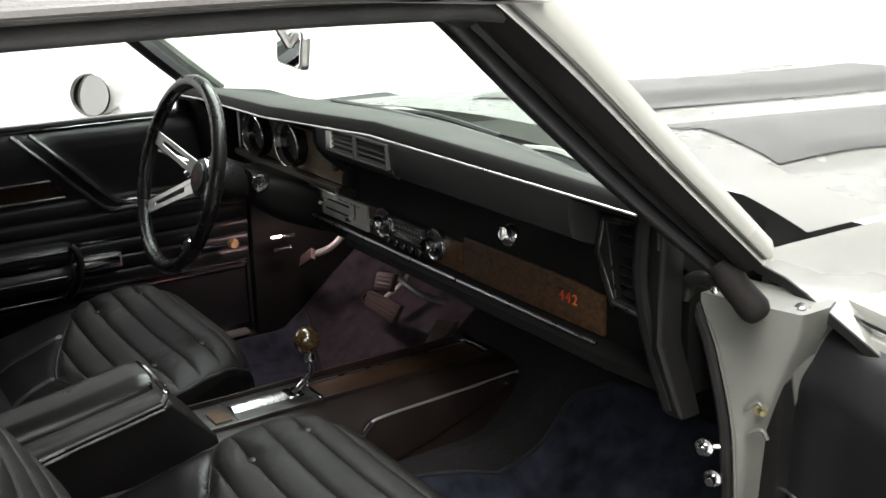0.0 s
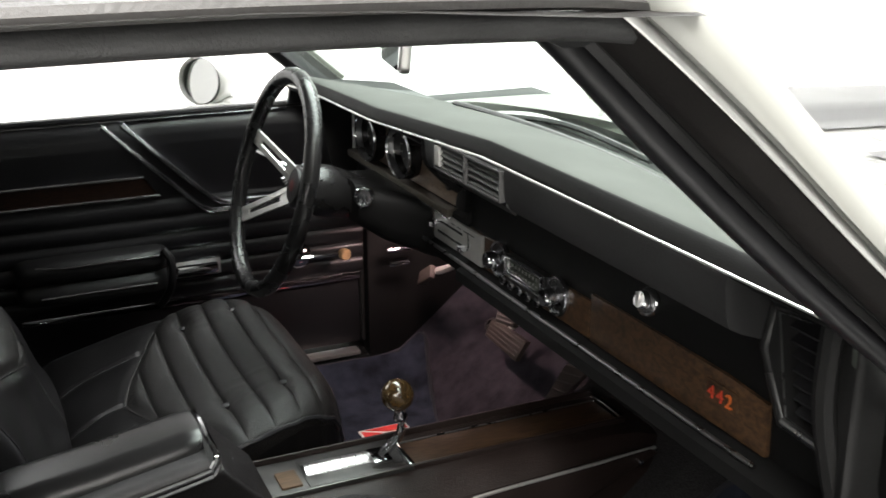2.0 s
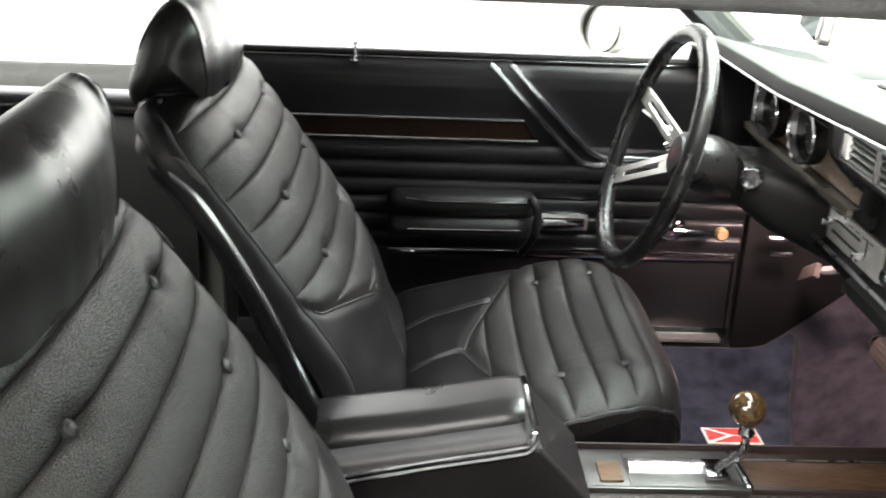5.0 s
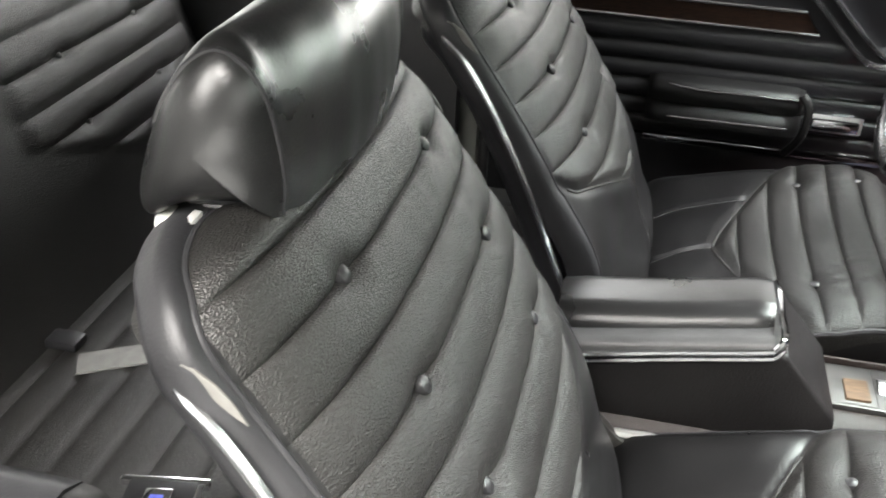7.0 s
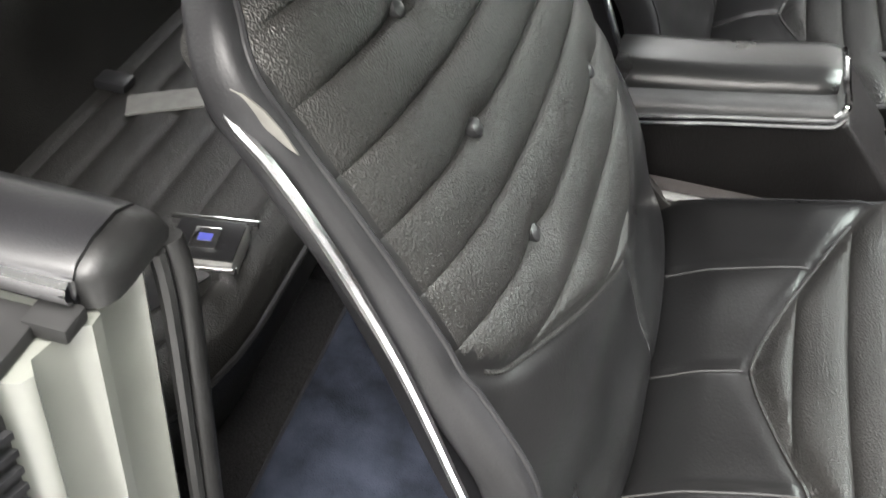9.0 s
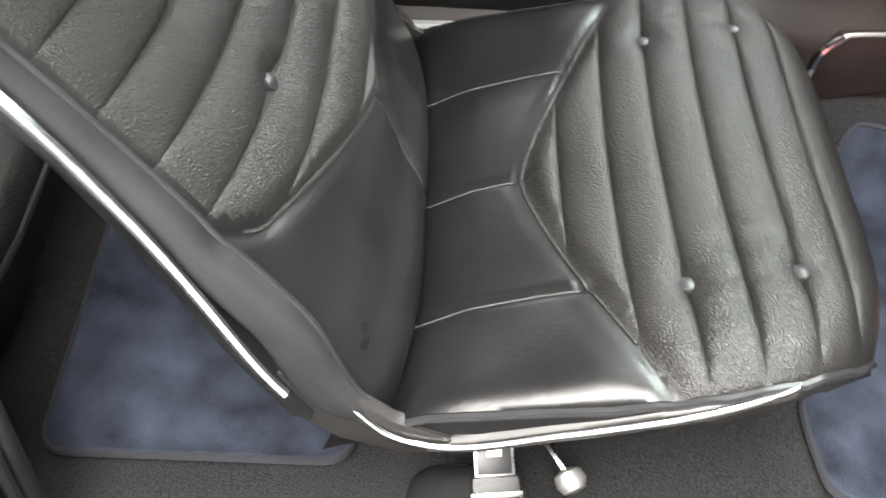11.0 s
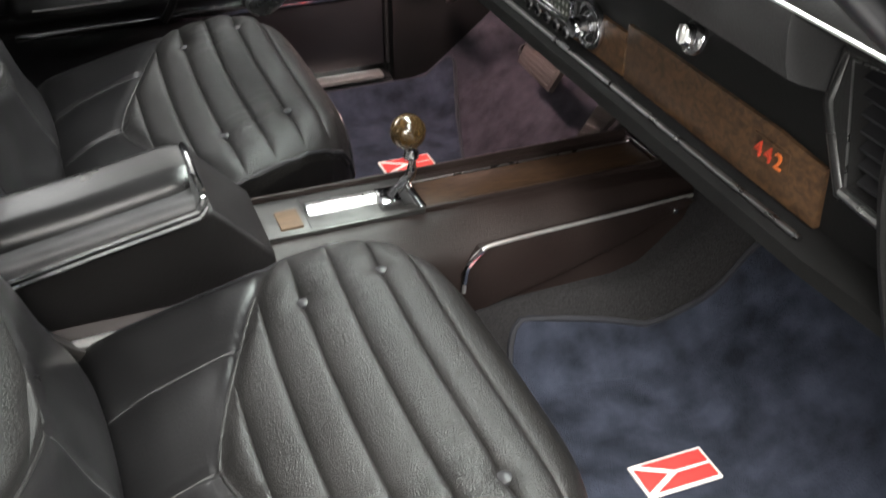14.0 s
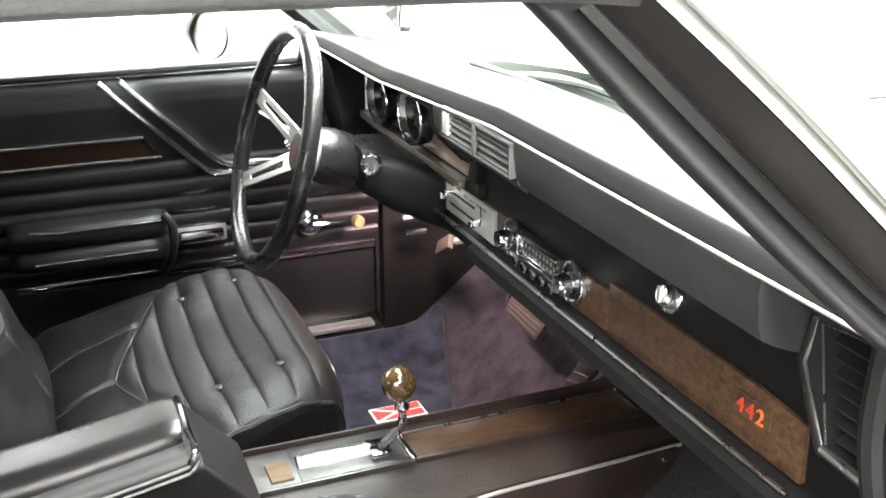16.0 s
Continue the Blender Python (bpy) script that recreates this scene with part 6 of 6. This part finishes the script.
for z in ZS:
    row = []
    for y in YS:
        x = door_x(z)
        f = (z - 0.59) / 0.0355
        rib = puff((f - math.floor(f)) - 0.5, 0.5, 0.010)
        lim = 0.805 if y < 0.20 else 0.768
        x += rib * smooth01(lim, lim - 0.006, z) + 0.004 * smooth01(lim - 0.01, lim + 0.01, z)
        if z > 0.80 and y > 0.0:
            x -= 0.007 * smooth01(0.02, 0.04, diagonal(y, z))
        row.append((x + 0.0015 * noise.noise((y * 12, z * 12, 4)), y, z))
    rows.append(row)
bm = sheet(rows)
part("door_panel", bm, VINYL, door, "black ribbed vinyl door panel", sharp=70)
part("door_shell", block(-0.90, -0.805, -0.47, 0.556, 0.42, 0.950, 0.01), PAINT, door, "pale grey outer door shell")
part("belt_cap", block(-0.90, -0.778, -0.47, 0.556, 0.942, 0.956, 0.004), PAINT, door, "pale grey door top")
part("belt_seal", tube([(-0.758, y, 0.970) for y in np.linspace(-0.47, 0.50, 12)], 0.007, 8), RUBBER, door, "black belt seal")
part("belt_moulding", tube([(-0.7515, y, 0.9635) for y in np.linspace(-0.47, 0.40, 12)], 0.0016, 6), CHROME, door, "thin chrome belt line")
part("lower_panel", block(-0.800, -0.786, -0.47, 0.552, 0.425, 0.590, 0.004), VINYL, door, "plain black lower door panel")
part("lower_moulding", block(-0.792, -0.776, -0.135, 0.553, 0.574, 0.588, 0.004), CHROME, door, "chrome lower door strip")


def on_door(y, z, out=0.0):
    return (door_x(z) + 0.006 + out, y, z)


for dy in (0.0, 0.036):
    hz = 0.772 + (0.013 if dy else 0.0)
    pts = [on_door(0.046 + dy, 0.957), on_door(0.10 + dy, 0.902), on_door(0.17 + dy, 0.831), on_door(0.21 + dy - (0.004 if dy else 0), 0.790 + (0.008 if dy else 0)), on_door(0.24 + dy * 0.8, hz), on_door(0.30, hz - 0.0), on_door(0.50, hz)]
    part("slanted_moulding", tube(smooth_path(pts, 6), 0.0062, 8, flat=0.9), SLANT, door, "chrome slanted door moulding")
wy0, wy1 = -0.44, 0.142
ws_ = part("wood_strip", slab([on_door(wy0, 0.818, -0.004), on_door(wy1 - 0.003, 0.818, -0.004), on_door(wy1 - 0.030, 0.853, -0.004), on_door(wy0, 0.853, -0.004)], (0.007, 0, 0)), WALNUT, door, "dark wood door strip")
part("strip_frame", tube([on_door(wy0, 0.8155, 0.002), on_door(wy1, 0.8155, 0.002), on_door(wy1 - 0.030, 0.8555, 0.002), on_door(wy0, 0.8555, 0.002)], 0.0034, 7), CHROME, ws_, "thin chrome strip frame")
# armrest
arm = part("armrest", loft([[(max(-0.785, x - 0.03 * t), y, z - 0.006 * t) for x, z in ((-0.785, 0.632), (-0.735, 0.630), (-0.716, 0.635), (-0.711, 0.647), (-0.716, 0.661), (-0.727, 0.672), (-0.717, 0.682), (-0.711, 0.695), (-0.714, 0.707), (-0.726, 0.716), (-0.785, 0.718))] for y, t in ((-0.135, 1), (-0.115, 0.2), (-0.05, 0), (0.09, 0), (0.125, 0.15), (0.140, 0.8))]), DOOR_ARM, door, "black padded door armrest", sharp=50)
part("armrest_line", tube([(-0.722, -0.10, 0.708), (-0.711, -0.05, 0.706), (-0.711, 0.09, 0.707), (-0.716, 0.125, 0.706)], 0.0018, 6), CHROME, arm, "chrome armrest line")
part("armrest_line", tube([(-0.713, -0.095, 0.650), (-0.711, 0.115, 0.652)], 0.0022, 6), CHROME, arm, "chrome armrest line")
part("armrest_bracket", tube(smooth_path([(-0.72, 0.132, 0.715), (-0.712, 0.146, 0.69), (-0.715, 0.142, 0.64), (-0.755, 0.125, 0.590)], 5), 0.008, 8), DOOR_ARM, arm)
part("door_handle", block(-0.768, -0.748, 0.160, 0.244, 0.643, 0.664, 0.006), CHROME, door, "chrome inner door handle")
part("handle_recess", block(-0.778, -0.766, 0.152, 0.252, 0.634, 0.672, 0.005), SATIN, door)
KNOB = vary(mat("tan_resin", (0.26, 0.17, 0.085), 0.3), 60, 0.3)
part("door_seal", tube([(-0.781, 0.5575, z) for z in np.linspace(0.43, 0.94, 10)], 0.006, 8), RUBBER, door, "black rubber door edge seal")
ck = part("window_crank", lathe([(0.026, -0.004), (0.027, 0.004), (0.020, 0.012), (0.010, 0.016), (0, 0.017)], (-0.756, 0.412, 0.652), (1, 0, 0), 24), CHROME, door, "chrome window crank")
part("crank_arm", tube([(-0.742, 0.415, 0.652), (-0.734, 0.450, 0.653), (-0.732, 0.500, 0.652)], 0.007, 8, flat=0.7), CHROME, ck)
part("crank_knob", lathe([(0.006, 0), (0.012, 0.004), (0.013, 0.016), (0.009, 0.022), (0, 0.023)], (-0.736, 0.500, 0.652), (1, 0, 0), 18), KNOB, ck, "tan crank knob")
lp = part("lock_pin", lathe([(0.011, 0.0), (0.011, 0.004), (0.003, 0.005), (0.003, 0.026), (0.005, 0.028), (0.005, 0.034), (0, 0.035)], (-0.738, -0.197, 0.958), (0, 0, 1), 14), CHROME, door, "chrome door lock pin")
# outside mirror on the driver door
sm = thing("side_mirror", (-0.95, 0.29, 0.93), "satin silver bullet-shaped side mirror", "mirror")
SC, SA = Vector((-0.95, 0.272, 0.995)), Vector((-0.73, 0.68, -0.06)).normalized()
sh = part("mirror_shell", lathe([(0.046, 0.010), (0.050, 0.0), (0.052, 0.004), (0.0535, 0.02), (0.052, 0.06), (0.045, 0.105), (0.033, 0.145), (0.018, 0.180), (0.004, 0.208), (0, 0.210)], SC, SA, 36), PAINT, sm)
part("mirror_glass", lathe([(0.047, 0.0), (0.0, 0.001)], SC + SA * 0.008, (SA + Vector((0.28, -0.05, -0.05))).normalized(), 36), MIRROR, sh, "round mirror glass")
part("mirror_foot", loft([[(x, y, 0.955) for x, y in ((-0.985, 0.32), (-0.965, 0.35), (-0.945, 0.34), (-0.955, 0.30))], [(x, y, 0.90) for x, y in ((-0.93, 0.30), (-0.915, 0.37), (-0.88, 0.37), (-0.885, 0.29))]]), PAINT, sm, "silver mirror foot")
tri_ = part("vent_bracket", slab([(-0.752, 0.40, 0.972), (-0.752, 0.47, 0.972), (-0.752, 0.41, 1.03)], (0.012, 0, 0), 0.003), VINYL, door, "black corner bracket")

# ------------------------------------------------------------------ open passenger door
pdoor = thing("passenger_door", (0.85, 0.62, 0.42), "wide open passenger door with a black inner panel", "car door")
# the door stands out from its hinges; its inner face looks back along the car
DA = Vector((0.97, -0.24, 0)).normalized()
DN = Vector((-0.24, -0.97, 0)).normalized()
DO = Vector((0.800, 0.618, 0))


def dp(a, z, n=0.0):
    v = DO + DA * a + DN * n
    return Vector((v.x, v.y, z))


def dbox(a0, a1, z0, z1, n0, n1, bevel=0.004):
    o = [dp(a0, z0, n0), dp(a1, z0, n0), dp(a1, z1, n0), dp(a0, z1, n0)]
    return slab(o, DN * (n1 - n0), bevel)


part("door_shell", dbox(0.0, 1.05, 0.40, 0.905, -0.10, -0.012, 0.01), PAINT, pdoor, "pale grey door shell")
rows = []
for z in np.linspace(0.42, 0.915, 40):
    rows.append([dp(a, z, 0.004 + 0.03 * smooth01(0.89, 0.83, z) * smooth01(0.40, 0.55, z) - 0.04 * smooth01(0.88, 0.915, z)) for a in np.linspace(0.0, 1.05, 20)])
part("door_panel", sheet(rows), VINYL, pdoor, "black vinyl inner panel")
part("belt_moulding", tube([dp(a, 0.914, -0.020) for a in np.linspace(0.0, 1.05, 12)], 0.004, 6), CHROME, pdoor, "chrome belt line")
part("belt_cap", dbox(0.0, 1.05, 0.902, 0.928, -0.11, -0.030, 0.005), PAINT, pdoor, "pale grey door top")
for k in (0, 1):
    part("panel_line", tube([dp(a, 0.690 - 0.02 * k, 0.038) for a in np.linspace(0.0, 1.0, 12)], 0.003, 6), CHROME, pdoor, "chrome panel line")

part("hinge_arm", slab([(0.792, 0.560, 0.905), (0.800, 0.650, 0.925), (0.812, 0.690, 0.900), (0.800, 0.620, 0.830), (0.790, 0.585, 0.80)], (0.012, -0.004, 0), 0.004), SHADED_PAINT, body, "pale grey painted hinge arm")
# door hinge bolts and cowl fixings on the pillar
for nm, loc, ax, r, m_, lab in (("hinge_bolt", (0.738, 0.499, 0.746), (0.4, -0.9, 0), 0.0068, CHROME, "bright chrome bolt"), ("hinge_bolt", (0.738, 0.517, 0.698), (0.4, -0.9, 0), 0.0068, CHROME, "bright chrome bolt"), ("pillar_nut", (0.781, 0.545, 0.800), (0.8, -0.6, 0), 0.0048, BRASS, "yellowed nut"), ("cowl_bolt", (0.805, 0.575, 0.926), (0.5, -0.85, 0.1), 0.0060, DIM_METAL, "bright hex bolt")):
    part(nm, lathe([(r * 1.7, -0.003), (r * 1.7, 0.001), (r, 0.002), (r, 0.010), (r * 0.8, 0.012), (0, 0.012)], loc, ax, 12), m_, body, lab)
for z in (0.746, 0.698):
    part("bolt_rod", tube([(0.765, 0.530, z + 0.003), (0.738, 0.502 + (0.018 if z < 0.72 else 0), z)], 0.003, 6), SATIN, body)

# ------------------------------------------------------------------ front seat belt and seat lever
fb = thing("seat_belt_retractor", (0.63, -0.03, 0.36), "black front seat belt retractor and buckle beside the seat", "seat belt")
part("retractor_cover", loft([[(x, y, 0.343) for x, y in rounded(0.612, 0.735, -0.105, 0.012, 0.03)], [(x, y, 0.418) for x, y in rounded(0.618, 0.730, -0.100, 0.008, 0.03)], [(x, y, 0.438) for x, y in rounded(0.630, 0.720, -0.090, 0.000, 0.03)], [(x, y, 0.444) for x, y in rounded(0.648, 0.700, -0.070, -0.020, 0.02)]]), PLASTIC, fb, "rounded black retractor cover", sharp=60)
TR = Matrix.Translation((0.640, -0.024, 0.462)) @ Euler((0.05, 0.62, 0.12)).to_matrix().to_4x4() @ Matrix.Scale(0.86, 4)
bo = part("belt_tongue", placed(block(-0.034, 0.020, -0.021, 0.021, -0.002, 0.002, 0.0015), TR), DIM_METAL, fb, "chrome belt tongue")
part("tongue_plate", placed(block(-0.030, 0.012, -0.018, 0.018, 0.0021, 0.0040, 0.001), TR), VINYL, bo, "black tongue face")
part("tongue_slot", placed(block(-0.020, -0.006, -0.008, 0.008, 0.0041, 0.0046, 0.0), TR), CREAM, bo, "bright tongue slot")
part("tongue_sleeve", placed(block(0.014, 0.046, -0.025, 0.025, -0.006, 0.008, 0.004), TR), PLASTIC, bo, "black tongue sleeve")
part("sleeve_bar", placed(block(0.030, 0.036, -0.027, 0.027, 0.008, 0.011, 0.001), TR), DIM_METAL, bo, "bright sleeve bar")
sl = thing("seat_lever", (0.61, 0.05, 0.40), "bright metal seat slide lever knob", "lever")
part("lever_rod", tube(smooth_path([(0.57, 0.02, 0.41), (0.595, 0.035, 0.412), (0.615, 0.050, 0.405)], 4), 0.005, 8), DIM_METAL, sl)
part("lever_knob", lathe([(0.006, -0.012), (0.014, -0.008), (0.0155, 0.002), (0.011, 0.010), (0, 0.012)], (0.621, 0.054, 0.402), (0.8, 0.4, -0.3), 18), SATIN, sl, "pale metal knob")
